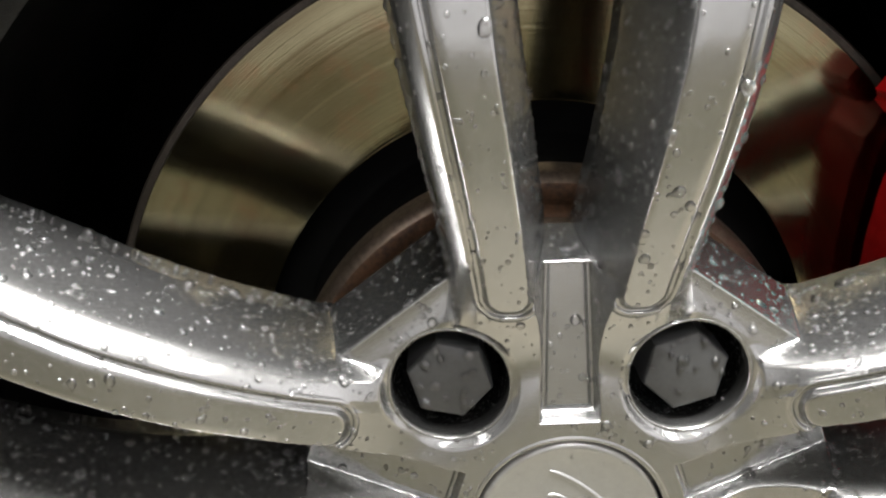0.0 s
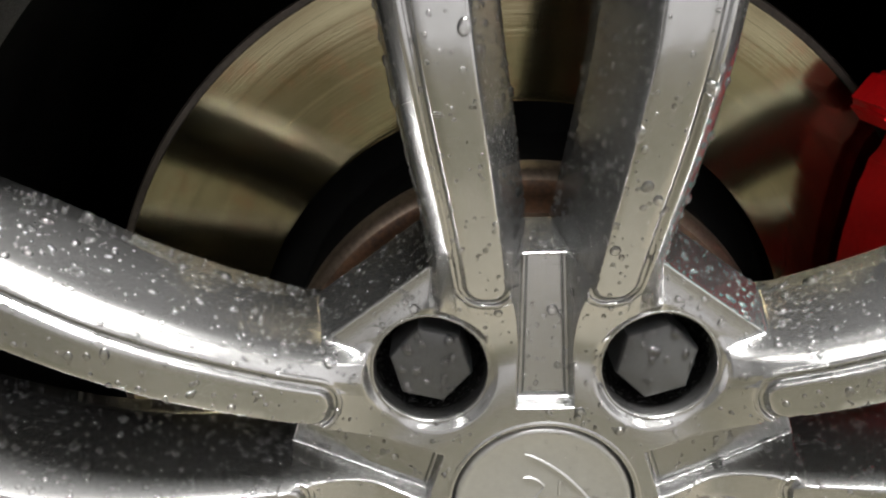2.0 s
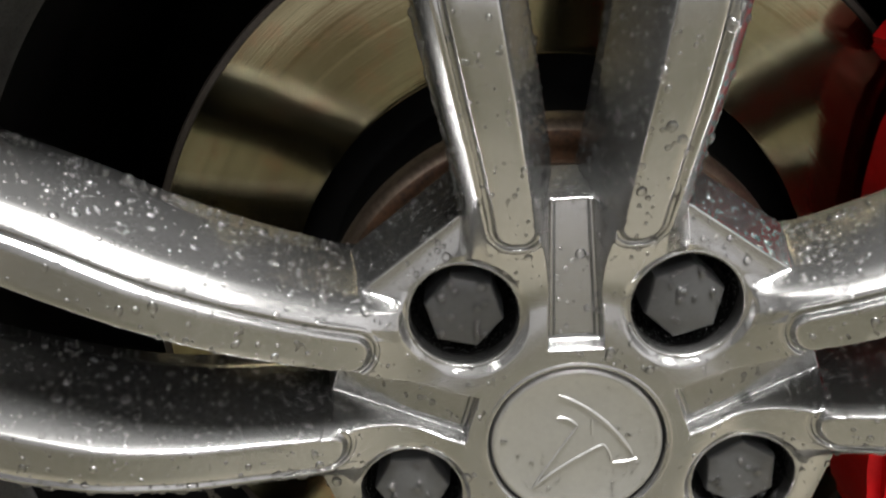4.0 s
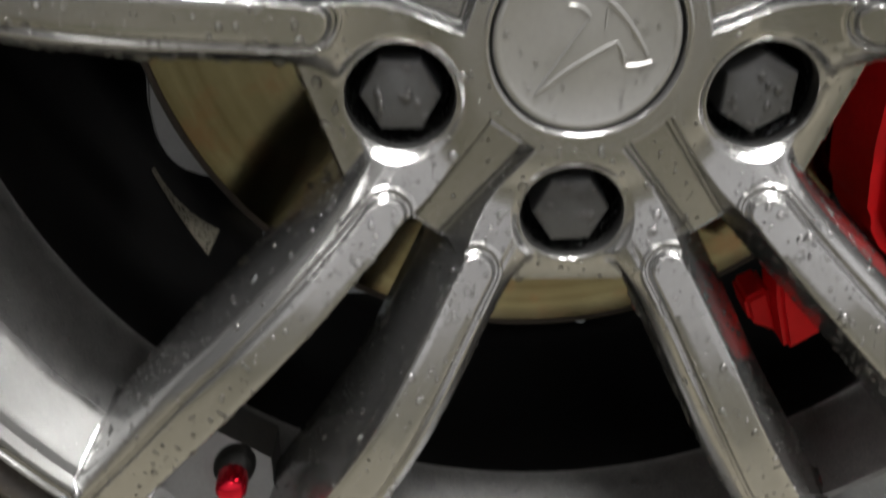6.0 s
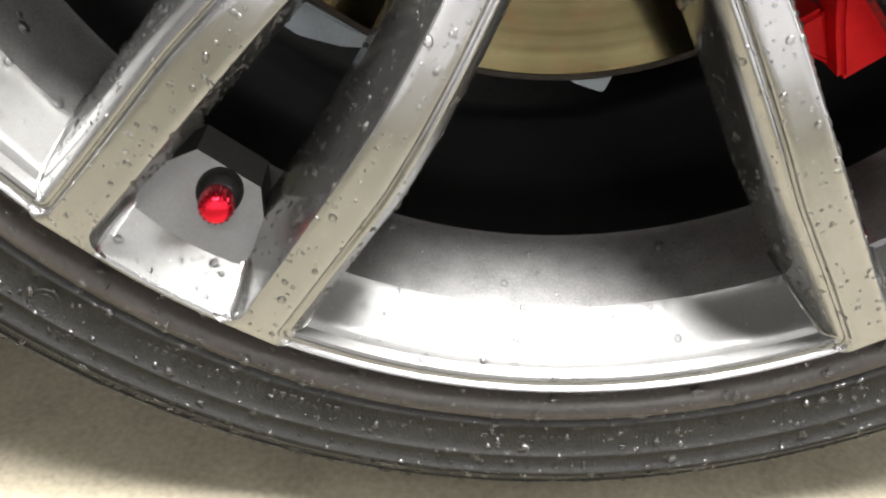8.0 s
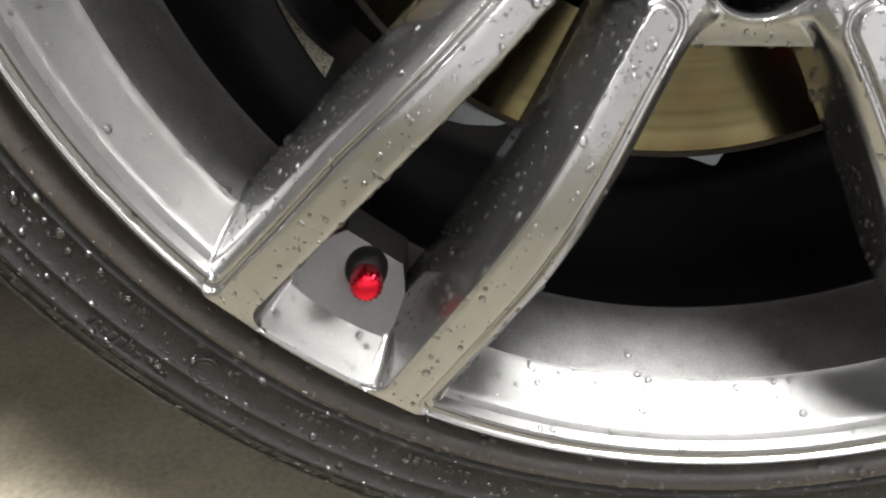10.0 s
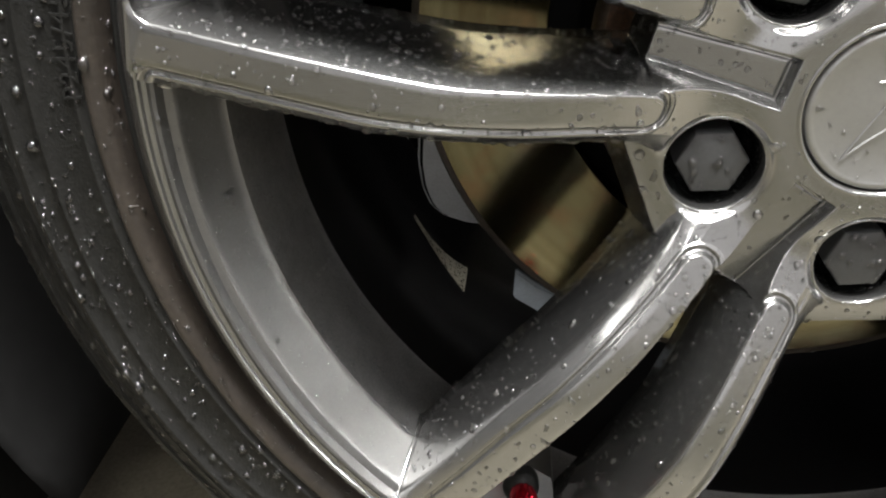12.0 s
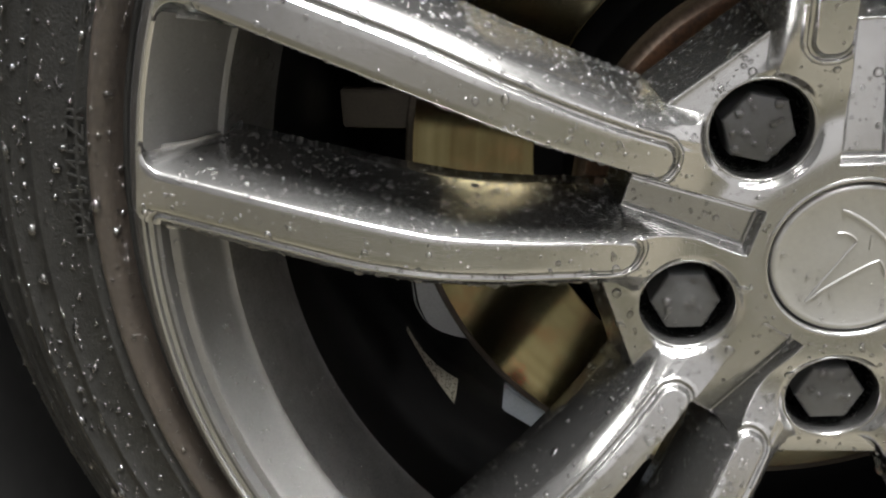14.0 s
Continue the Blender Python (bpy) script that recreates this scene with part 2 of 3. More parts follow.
# ---- the place ----
def slab(name, size, at, mat, label, rot=(0, 0, 0)):
    bm = bmesh.new()
    bmesh.ops.create_cube(bm, size=1)
    bmesh.ops.scale(bm, vec=size, verts=bm.verts)
    ob = part(name, bm, mat, None, "", False)
    ob.matrix_world = pose(*at, *rot)
    return tagged(ob, label, name.split("_")[0], kind="structure")


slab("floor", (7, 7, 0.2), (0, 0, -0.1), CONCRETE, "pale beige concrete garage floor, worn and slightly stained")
# ceiling and walls are unseen; south, east and west toned for wheel reflections
slab("ceiling", (7, 7, 0.1), (0, 0, CEILING + 0.05), CEILING_PAINT, "plain grey painted garage ceiling over the car")
slab("wall_north", (7, 0.1, CEILING), (0, 3.55, CEILING / 2), WALL_PAINT, "plain dark garage wall behind the car")
slab("wall_south", (7, 0.1, CEILING), (0, -3.55, CEILING / 2), PALE_WALL, "unseen pale wall facing the wheel, toned for its reflections")
slab("wall_east", (0.1, 7, CEILING), (2.65, 0, CEILING / 2), PALE_WALL, "unseen pale wall beside the car, toned for the wheel's reflections")
slab("wall_west", (0.1, 7, CEILING), (-2.65, 0, CEILING / 2), WALL_PAINT, "unseen dark wall beside the car, toned for the wheel's reflections")

# ---- the wheel ----
wheel = new("alloy_wheel")
wheel.location = (0, 0, HUB_Z)
tagged(wheel, "wet silver alloy wheel with five pairs of spokes", "wheel")

# one spoke of a pair, counted from the middle line of the pair: way out, near edge, height of the face, far edge
S_OUT = np.array([0.060, 0.072, 0.095, 0.120, 0.145, 0.170, 0.205, 0.246, 0.262])
S_NEAR = np.array([0.0105, 0.0118, 0.0144, 0.0178, 0.0215, 0.0239, 0.0268, 0.0300, 0.0312])
S_HIGH = np.array([0.0040, 0.0090, 0.0188, 0.0280, 0.0327, 0.0316, 0.0280, 0.0223, 0.0200])
S_FAR = np.array([0.0222, 0.0232, 0.0258, 0.0300, 0.0341, 0.0380, 0.0406, 0.0442, 0.0460])


V_DENSE = np.arange(0.030, 0.300, 0.0005)


def smooth_table(table):
    """A dense, softly rounded copy of a table, carried on straight past its ends."""
    dense = np.interp(V_DENSE, S_OUT, table)
    lo, hi = (table[1] - table[0]) / (S_OUT[1] - S_OUT[0]), (table[-1] - table[-2]) / (S_OUT[-1] - S_OUT[-2])
    dense = np.where(V_DENSE < S_OUT[0], table[0] + lo * (V_DENSE - S_OUT[0]), np.where(V_DENSE > S_OUT[-1], table[-1] + hi * (V_DENSE - S_OUT[-1]), dense))
    k = np.exp(-0.5 * (np.arange(-36, 37) / 12.0) ** 2)
    return np.convolve(np.pad(dense, 36, mode="reflect", reflect_type="odd"), k / k.sum(), mode="valid")


SMOOTH = {id(table): smooth_table(table) for table in (S_NEAR, S_HIGH, S_FAR)}


def along(v, table):
    """A smooth reading of a table over the way out."""
    return np.interp(v, V_DENSE, SMOOTH[id(table)])


# the two flanks of a spoke: sideways from the edge, drop below the face
NEAR_FLANK = [(0.0, 0.0004), (0.0004, 0.0012), (0.0011, 0.0035), (0.0026, 0.0100), (0.0048, 0.0200), (0.0068, 0.0290), (0.0085, 0.0370), (0.0098, 0.0450)]
FAR_FLANK = [(0.0, 0.0004), (0.0005, 0.0017), (0.0011, 0.0023), (0.0019, 0.0023), (0.0025, 0.0014), (0.0033, 0.0014), (0.0040, 0.0021), (0.0050, 0.0031), (0.0064, 0.0047), (0.0074, 0.0061), (0.0080, 0.0073), (0.0085, 0.0090), (0.0090, 0.0115), (0.0096, 0.0155), (0.0102, 0.0205), (0.0110, 0.0275), (0.0116, 0.0370), (0.0122, 0.0460)]


def section(v):
    """Cross-section of a spoke: sideways and height, from the root on the narrow side to the root on the wide side."""
    n, h, f = along(v, S_NEAR), along(v, S_HIGH), along(v, S_FAR)
    pts = [(n - l, h - d) for l, d in NEAR_FLANK[::-1]] + [(n + 0.0007, h), (n + 0.0030, h), (f - 0.0030, h), (f - 0.0006, h)] + [(f + l, h - d) for l, d in FAR_FLANK]
    return np.array(pts)


COLS = len(NEAR_FLANK) + 4 + len(FAR_FLANK)


START = 0.0930   # the hub passes under the spokes here
LAP = 0.0045


# inner outline of the rim: radius and depth, in the narrow and in the wide openings
RIM_NARROW = [(0.2566, -0.0203), (0.2558, -0.0202), (0.2552, -0.0197), (0.2546, -0.0190), (0.2532, -0.0170), (0.2518, -0.0150), (0.2504, -0.0130)]
RIM_WIDE = [(0.2553, -0.0207), (0.2545, -0.0203), (0.2539, -0.0189), (0.2523, -0.0185), (0.2508, -0.0193), (0.2496, -0.0187), (0.2482, -0.0148)]
CONE_CURVE = [(0.2460, -0.0131)] + [(0.2456 - 0.0200 * (0.395 * u + 0.083 * u * u), -0.0126 + 0.0198 * u) for u in np.linspace(0.0, 1.0, 9)]
RIM_CONE = CONE_CURVE + [(0.2350, 0.0082), (0.2347, 0.0094), (0.2344, 0.0108), (0.2330, 0.0180), (0.2300, 0.0330), (0.2280, 0.0440), (0.2274, 0.0470), (0.2268, 0.0482)]


def narrow_cone(r, y):
    """The straighter cone behind the narrow openings."""
    return max(r, 0.2546 - 0.67 * (y + 0.0190)) if y < 0.008 else r


def rim_radius(y, narrow):
    rows = sorted((b, narrow_cone(a, b) if narrow else a) for a, b in (RIM_NARROW[2:] if narrow else RIM_WIDE[6:]) + RIM_CONE)
    return float(np.interp(y, [r[0] for r in rows], [r[1] for r in rows]))


# where the edge, groove and ridge on the wide side turn into the rim's step
FAR_ENDS = [0.2545, 0.2539, 0.2531, 0.2520, 0.2511, 0.2502, 0.2494]


def spoke_mesh(straight=84, turned=18):
    """A spoke as a row of cross-sections, its edges running out into the rim with round corners."""
    verts = []
    first_far = len(NEAR_FLANK) + 4
    last = section(0.250)
    for i in range(straight + turned):
        for c in range(COLS):
            near_side = c < len(NEAR_FLANK) + 2
            if near_side:
                drop = along(0.250, S_HIGH) - last[c][1]
                bend, end = float(np.interp(drop, [0.0005, 0.0035, 0.010, 0.020, 0.037], [0.0095, 0.0075, 0.0050, 0.0030, 0.0015])), rim_radius(-last[c][1], True) + 0.0005
            elif c < first_far:
                bend, end = 0.0062, 0.2545
            else:
                k = c - first_far
                bend = max(0.0012, 0.0060 - FAR_FLANK[k][0])
                end = FAR_ENDS[k] if k < len(FAR_ENDS) else rim_radius(-last[c][1], False) + 0.0006
            if len(NEAR_FLANK) < c < first_far - 1:
                end = 0.2572
            end = math.sqrt(end ** 2 - last[c][0] ** 2)
            if i < straight:
                out, shift = START - LAP + (end - bend - START + LAP) * i / (straight - 1), 0.0
            else:
                q = math.pi / 2 * (i - straight + 1) / turned
                out, shift = end - bend + bend * math.sin(q), bend * (1 - math.cos(q))
            l, h = section(min(out, 0.2535))[c]
            steep = c < len(NEAR_FLANK) - 2 or c > first_far + 9
            h = h - 0.00006 * float(smoothstep(START + 0.001, START - LAP, np.array(out))) - (0.5 * max(0.0, START - out) if steep else 0.0)
            h = h - 0.0004 * float(smoothstep(0.2480, 0.2535, out))
            l = l + (-shift if near_side else shift)
            # follow the rim's curve sideways
            out = out - max(0.0, l * l - last[c][0] ** 2) / (2 * out) if i >= straight else out
            verts.append((l, -h, out))
    return verts, grid_faces(straight + turned, COLS, True)


s_verts, s_faces = spoke_mesh()
for k in range(5):
    turn = radians(72 * k)
    for side in (1, -1):
        if k == 0:
            # out points up the z axis; the + side lies at -x
            vs = [(-side * l, y, o) for l, y, o in s_verts]
            ob = mesh_object("spoke", vs, s_faces if side == 1 else [f[::-1] for f in s_faces], SILVER, wheel)
            if side == 1:
                first_p = ob
            else:
                first_m = ob
        else:
            ob = (first_p if side == 1 else first_m).copy()
            scene.collection.objects.link(ob)
            ob.rotation_euler = (0, -turn, 0)


def hub_height(x, z):
    """Height of the hub's cast face over the wheel's plane."""
    r, a = np.hypot(x, z), np.arctan2(z, x)
    fold = np.mod(a - math.pi / 2 + math.pi / 5, 2 * math.pi / 5) - math.pi / 5
    out, lat = r * np.cos(fold), np.abs(r * np.sin(fold))
    ha = math.pi / 5 - np.abs(fold)
    hx, hy = r * np.cos(ha), r * np.sin(ha)
    hole = np.hypot(hx - 0.06, hy)
    # the plain face, ending in a straight edge beyond each bolt hole
    face = 0.0036 - 0.0036 * smoothstep(0.036, 0.056, hx) - 0.0015 * smoothstep(0.076, 0.086, hx)
    face = smin(face, (0.0868 - hx) * 3.4 - 0.001, 0.0015)
    face = smin(face, (0.0828 - out) * 4.0 - 0.003, 0.0012)
    # the spoke's root, flanks widening towards the hub
    h, n, f = along(out, S_HIGH), along(out, S_NEAR), along(out, S_FAR)
    wide = 1 + 0.9 * smoothstep(0.094, 0.064, out)
    body = h - np.interp(lat - f, [l if l < 0.004 else 0.004 + (l - 0.004) for l, d in FAR_FLANK] + [0.03], [d for l, d in FAR_FLANK] + [0.09], left=0.0)
    soft = h - 0.0020 - np.interp((lat - f) / wide, [0, 0.002, 0.0048, 0.0068, 0.0080, 0.0092, 0.0105, 0.0122, 0.03], [0, 0.0006, 0.0026, 0.0046, 0.0066, 0.0100, 0.0170, 0.0300, 0.09], left=0.0)
    near = h - np.interp(n - lat, [l for l, d in NEAR_FLANK] + [0.02], [d for l, d in NEAR_FLANK] + [0.08], left=0.0)
    # the raised pad stops short of the hub with a round end
    mid, half_w = (n + f) / 2, (f - n) / 2
    q1, q2 = np.maximum(0.0805 - out, 0), np.maximum(np.abs(lat - mid) - (half_w - 0.005), 0)
    pad = np.where(out < 0.0805, np.hypot(q1, q2) - 0.005, lat - f)
    blend = smoothstep(0.0928, 0.066, out)
    low = body * (1 - blend) + soft * blend
    # groove and ridge run round the pad's end
    ridge = np.interp(pad, [-0.0006, 0, 0.0005, 0.0011, 0.0019, 0.0025, 0.0033, 0.0040], [0, 0.0004, 0.0017, 0.0024, 0.0024, 0.0014, 0.0014, 0.0021])
    root = np.where(pad < 0.0040, h - ridge + (low - h + 0.0021) * smoothstep(0.0018, 0.0040, pad), low)
    root = np.where(out > 0.0925, body, root)
    top = smax(face, root, 0.0035 * smoothstep(0.094, 0.086, out) + 0.0003)
    top = np.where(out > 0.082, np.minimum(top, np.maximum(near, face)), top)
    keep = smoothstep(0.0212, 0.0180, hole)
    top = top * (1 - 0.75 * keep)
    # pocket between the two spokes of a pair
    half = 0.0081 - 0.0013 * (out - 0.038) / 0.044
    wall = np.maximum(lat - half, 0.0372 - out)
    pocket = -0.0020 - 0.0048 * (out - 0.040) / 0.042 + np.clip(wall, 0, None) * (6.0 - 2.9 * smoothstep(0.060, 0.0830, out) * (lat > half)) - 0.0005 * np.exp(-((wall + 0.0008) / 0.0008) ** 2)
    top = np.where(out < 0.0835, smin(top, pocket, 0.0010), top)
    return top, r, hole, out


def hub_mesh(cell=0.00033, half=0.112):
    n = int(2 * half / cell) + 1
    ax = np.linspace(-half, half, n)
    x, z = np.meshgrid(ax, ax)
    # the outer cells are drawn in to the line where the spokes begin
    turn = np.arctan2(z, x)
    fold = np.mod(turn - math.pi / 2 + math.pi / 5, 2 * math.pi / 5) - math.pi / 5
    far = np.hypot(x, z) * np.cos(fold)
    over = np.clip(far - START - LAP, 0, 3 * cell)
    x, z = x - over * np.cos(turn - fold), z - over * np.sin(turn - fold)
    h, r, hole, out = hub_height(x, z)
    lat = np.hypot(x, z) * np.abs(np.sin(fold))
    steep = np.maximum(smoothstep(0.004, 0.007, lat - along(out, S_FAR)), smoothstep(0.0, 0.001, along(out, S_NEAR) - lat))
    h = h - 0.00006 * smoothstep(START - 0.001, START + LAP, out) - 0.5 * steep * np.clip(out - START, 0, None)
    ok = (r > 0.0300) & (hole > 0.0176) & (far < START + LAP + 1.2 * cell)
    low = -0.0270
    deep = h > low
    # the lowest edge is drawn in to one level, so that it runs smoothly
    for _ in range(4):
        gz, gx = np.gradient(h, cell)
        g2 = np.maximum(gx * gx + gz * gz, 0.5)
        step = np.where(h < low, low - h, 0.0)
        move = np.clip(step / np.sqrt(g2), 0, cell * 0.9)
        x, z = x + move * gx / np.sqrt(g2), z + move * gz / np.sqrt(g2)
        h = np.where(h < low, np.minimum(h + move * np.sqrt(g2), low), h)
    h = np.maximum(h, low)
    quad = ok[:-1, :-1] & ok[1:, :-1] & ok[:-1, 1:] & ok[1:, 1:] & (deep[:-1, :-1] | deep[1:, :-1] | deep[:-1, 1:] | deep[1:, 1:])
    ids = np.arange(n * n).reshape(n, n)
    i, j = np.nonzero(quad)
    faces = np.stack([ids[i, j], ids[i, j + 1], ids[i + 1, j + 1], ids[i + 1, j]], 1)
    used, inv = np.unique(faces, return_inverse=True)
    verts = np.stack([x.ravel()[used], -h.ravel()[used], z.ravel()[used]], 1)
    return verts, inv.reshape(faces.shape)


hv, hf = hub_mesh()
hub = mesh_object("hub", hv, hf, SILVER, wheel, label="cast silver hub with five bolt holes")

# rim: lip, step and cone, its inner outline set back in the wide openings
RIM_N = 720
rim_rows = []
for j in range(RIM_N):
    a = 360 * j / RIM_N
    fold = abs((a - 90 + 36) % 72 - 36)  # 0 in a narrow opening's middle, 36 in a wide one's
    w = float(smoothstep(7.6, 9.2, np.array(fold)))
    pts = [(0.2600, 0.020), (0.2625, 0.004), (0.2632, -0.006), (0.2622, -0.0125), (0.2600, -0.0165), (0.2580, -0.0187), (0.2572, -0.0196)]
    pts += [(p[0] + (q[0] - p[0]) * w, p[1] + (q[1] - p[1]) * w) for p, q in zip(RIM_NARROW, RIM_WIDE)]
    pts += [(p[0] + (narrow_cone(*p) - p[0]) * (1 - w), p[1]) for p in RIM_CONE]
    rim_rows.append(pts)
RIM_CUT = len(rim_rows[0]) - 8
def rim_band(name, first, last, mat, label):
    v = [(rim_rows[j][i][0] * math.cos(2 * math.pi * j / RIM_N), rim_rows[j][i][1], rim_rows[j][i][0] * math.sin(2 * math.pi * j / RIM_N)) for i in range(first, last) for j in range(RIM_N)]
    return mesh_object(name, v, grid_faces(last - first, RIM_N, True), mat, wheel, label=label)


lip = rim_band("rim_lip", 0, 11, SILVER, "bright silver stepped rim lip")
rim = rim_band("rim", 10, RIM_CUT + 1, RIM_SILVER, "satin silver cone of the rim, darkened against lamp glare")
sharp(lip, 32)
flange = rim_band("inner_flange", RIM_CUT, len(rim_rows[0]), INNER_SILVER, "rough silver inner flange of the rim, darkened against lamp glare")
sharp(rim, 24)
lathe("barrel", [(0.2268, 0.0482), (0.2262, 0.0490), (0.2256, 0.0560), (0.2235, 0.0600), (0.2215, 0.090), (0.2205, 0.140), (0.2210, 0.215), (0.2350, 0.222)], BARREL, wheel, 240, "inner barrel of the wheel, its deep shade coloured near black")
# sheet for the painted reflection, placed to fit the camera's view
pv = []
for i in range(17):
    deg = -150.5 + 12.5 * i / 16
    for j in range(7):
        y = 0.143 - 0.0012 * i + (0.005 + 0.022 * (i / 16) ** 2) * j / 6
        r = float(np.interp(y, [0.06, 0.09, 0.14, 0.215], [0.2235, 0.2215, 0.2205, 0.2210])) - 0.0005
        pv.append((r * math.cos(radians(deg)), y, r * math.sin(radians(deg))))
mesh_object("weight_residue", pv, grid_faces(17, 7), PATCH, wheel, label="pale speckled sheet painted as a reflection inside the barrel")

# bolt holes and nuts
HOLES = [(54, 77), (126, 106), (198, 0), (270, 3), (342, 90)]
for ang, spin in HOLES:
    c = (0.06 * math.cos(radians(ang)), 0, 0.06 * math.sin(radians(ang)))
    ring_v = []
    for rr, dy in ((0.0189, 0.0006), (0.0186, 0.0), (0.0182, -0.0002), (0.0178, 0.0002), (0.0175, 0.0010), (0.0172, 0.0030)):
        for j in range(96):
            q = 2 * math.pi * j / 96
            px, pz = c[0] + 0.0187 * math.cos(q), c[2] + 0.0187 * math.sin(q)
            lift = float(hub_height(np.array(px), np.array(pz))[0])
            ring_v.append((c[0] + rr * math.cos(q), -lift + dy, c[2] + rr * math.sin(q)))
    for j in range(96):
        q = 2 * math.pi * j / 96
        ring_v.append((c[0] + 0.0171 * math.cos(q), 0.0065, c[2] + 0.0171 * math.sin(q)))
    mesh_object("hole_rim", ring_v, grid_faces(7, 96, True), SILVER, wheel)
    lathe("bolt_hole", [(0.0171, 0.0058), (0.0168, 0.016), (0.0150, 0.020), (0.004, 0.020), (0.0005, 0.020)], HOLE_BLACK, wheel, 48, "wet bolt hole, its shade coloured near black", center=c)
    prof = [(0.0133, 0.019), (0.0133, 0.0042), (0.0131, 0.0034), (0.0126, 0.0028), (0.0110, 0.0024), (0.0060, 0.0020), (0.0001, 0.0018)]
    nv = []
    for r, y in prof:
        for j in range(48):
            a = 2 * math.pi * j / 48
            m = (a + math.pi / 6) % (math.pi / 3) - math.pi / 6
            flat = math.cos(math.pi / 6) / math.cos(math.pi / 6 - abs(m))
            blend = max(0, min(1, (r - 0.004) / 0.008))
            rr = r * (1 + (flat - 1) * blend)
            aa = a + radians(spin)
            nv.append((c[0] + rr * math.cos(aa), y, c[2] + rr * math.sin(aa)))
    sharp(mesh_object("lug_nut", nv, grid_faces(len(prof), 48, True), NUT_GREY, wheel, label="dark grey hexagonal lug nut"), 30)

# centre cap
cap = lathe("centre_cap", [(0.0291, 0.006), (0.0290, -0.0010), (0.0287, -0.0022), (0.0281, -0.0029), (0.0272, -0.0031), (0.0262, -0.0029), (0.0256, -0.0027), (0.0120, -0.0029), (0.0001, -0.0030)], CAP_SILVER, wheel, 144, "satin silver centre cap with a raised emblem")
lathe("cap_seat", [(0.0322, -0.0030), (0.0312, -0.0041), (0.0304, -0.0040), (0.0297, -0.0032), (0.0293, -0.0005), (0.0290, 0.006)], SILVER, wheel, 144)

# ---- tyre ----
tyre = new("tyre")
tyre.location = (0, 0, HUB_Z)
tagged(tyre, "black low-profile tyre with wet sidewall on the concrete floor", "tyre")
lathe("bead", [(0.2560, 0.020), (0.2600, 0.004), (0.2632, -0.003), (0.2648, -0.0070), (0.2658, -0.0078), (0.2668, -0.0075)], RUBBER, tyre, 360)
lathe("rim_protector", [(0.2668, -0.0075), (0.2676, -0.0090), (0.2690, -0.0125), (0.2712, -0.0150), (0.2738, -0.0165), (0.2752, -0.0166), (0.2760, -0.0160), (0.2764, -0.0150)], RUBBER_RIB, tyre, 360, "brownish raised rubber rib around the rim")
lathe("sidewall", [(0.2764, -0.0150), (0.2790, -0.0152), (0.2796, -0.0164), (0.2805, -0.0164), (0.2812, -0.0156), (0.2900, -0.0180), (0.2944, -0.0184), (0.2948, -0.0194), (0.2955, -0.0194), (0.2959, -0.0185), (0.2990, -0.0188), (0.3038, -0.0186), (0.3044, -0.0202), (0.3054, -0.0202), (0.3060, -0.0182), (0.3098, -0.0169), (0.3101, -0.0173), (0.3106, -0.0171), (0.3109, -0.0164), (0.3130, -0.0155),
                   (0.3210, -0.0100), (0.3216, -0.0108), (0.3226, -0.0100), (0.3300, -0.0040), (0.3360, 0.0030)], RUBBER, tyre, 360, "black rubber sidewall with fine raised rings")
lathe("tread", [(0.3360, 0.0030), (0.3410, 0.0110), (0.3450, 0.0210), (0.3490, 0.040), (0.3505, 0.070), (0.3510, 0.110), (0.3505, 0.150), (0.3480, 0.185), (0.3400, 0.205), (0.3200, 0.225), (0.2900, 0.235), (0.2650, 0.225), (0.2350, 0.222)], RUBBER, tyre, 360)

# raised lettering, bent round the sidewall
def side_y(r):
    return float(np.interp(r, [0.2764, 0.2812, 0.2990, 0.3040, 0.3130, 0.3210, 0.3300], [-0.0150, -0.0156, -0.0188, -0.0186, -0.0155, -0.0100, -0.0040]))


def bent(name, flat, radius, start, mat):
    """Lays a flat mesh (vertices, faces; x along, y outwards, z up) round the tyre clockwise from an angle in degrees."""
    verts = []
    for x, y, z in flat[0]:
        r, a = radius + y, radians(start) - x / radius
        verts.append((r * math.cos(a), side_y(r) - 0.0001 - z, r * math.sin(a)))
    return mesh_object(name, verts, flat[1], mat, tyre, False)


def letters(text, size, high):
    cu = bpy.data.curves.new("lettering", "FONT")
    cu.body, cu.size, cu.extrude, cu.resolution_u, cu.space_character = text, size, high / 2, 3, 1.2
    tmp = bpy.data.objects.new("lettering", cu)
    scene.collection.objects.link(tmp)
    me = tmp.to_mesh(depsgraph=bpy.context.evaluated_depsgraph_get())
    out = ([(v.co.x, v.co.y, v.co.z + high / 2) for v in me.vertices], [tuple(p.vertices) for p in me.polygons])
    tmp.to_mesh_clear()
    bpy.data.objects.remove(tmp)
    bpy.data.curves.remove(cu)
    return out


def bar_block(w, h, high=0.0005):
    v = [(0, 0, 0), (w, 0, 0), (w, h, 0), (0, h, 0), (0.0003, 0.0003, high), (w - 0.0003, 0.0003, high), (w - 0.0003, h - 0.0003, high), (0.0003, h - 0.0003, high)]
    return (v, [(4, 5, 6, 7), (0, 1, 5, 4), (1, 2, 6, 5), (2, 3, 7, 6), (3, 0, 4, 7)])


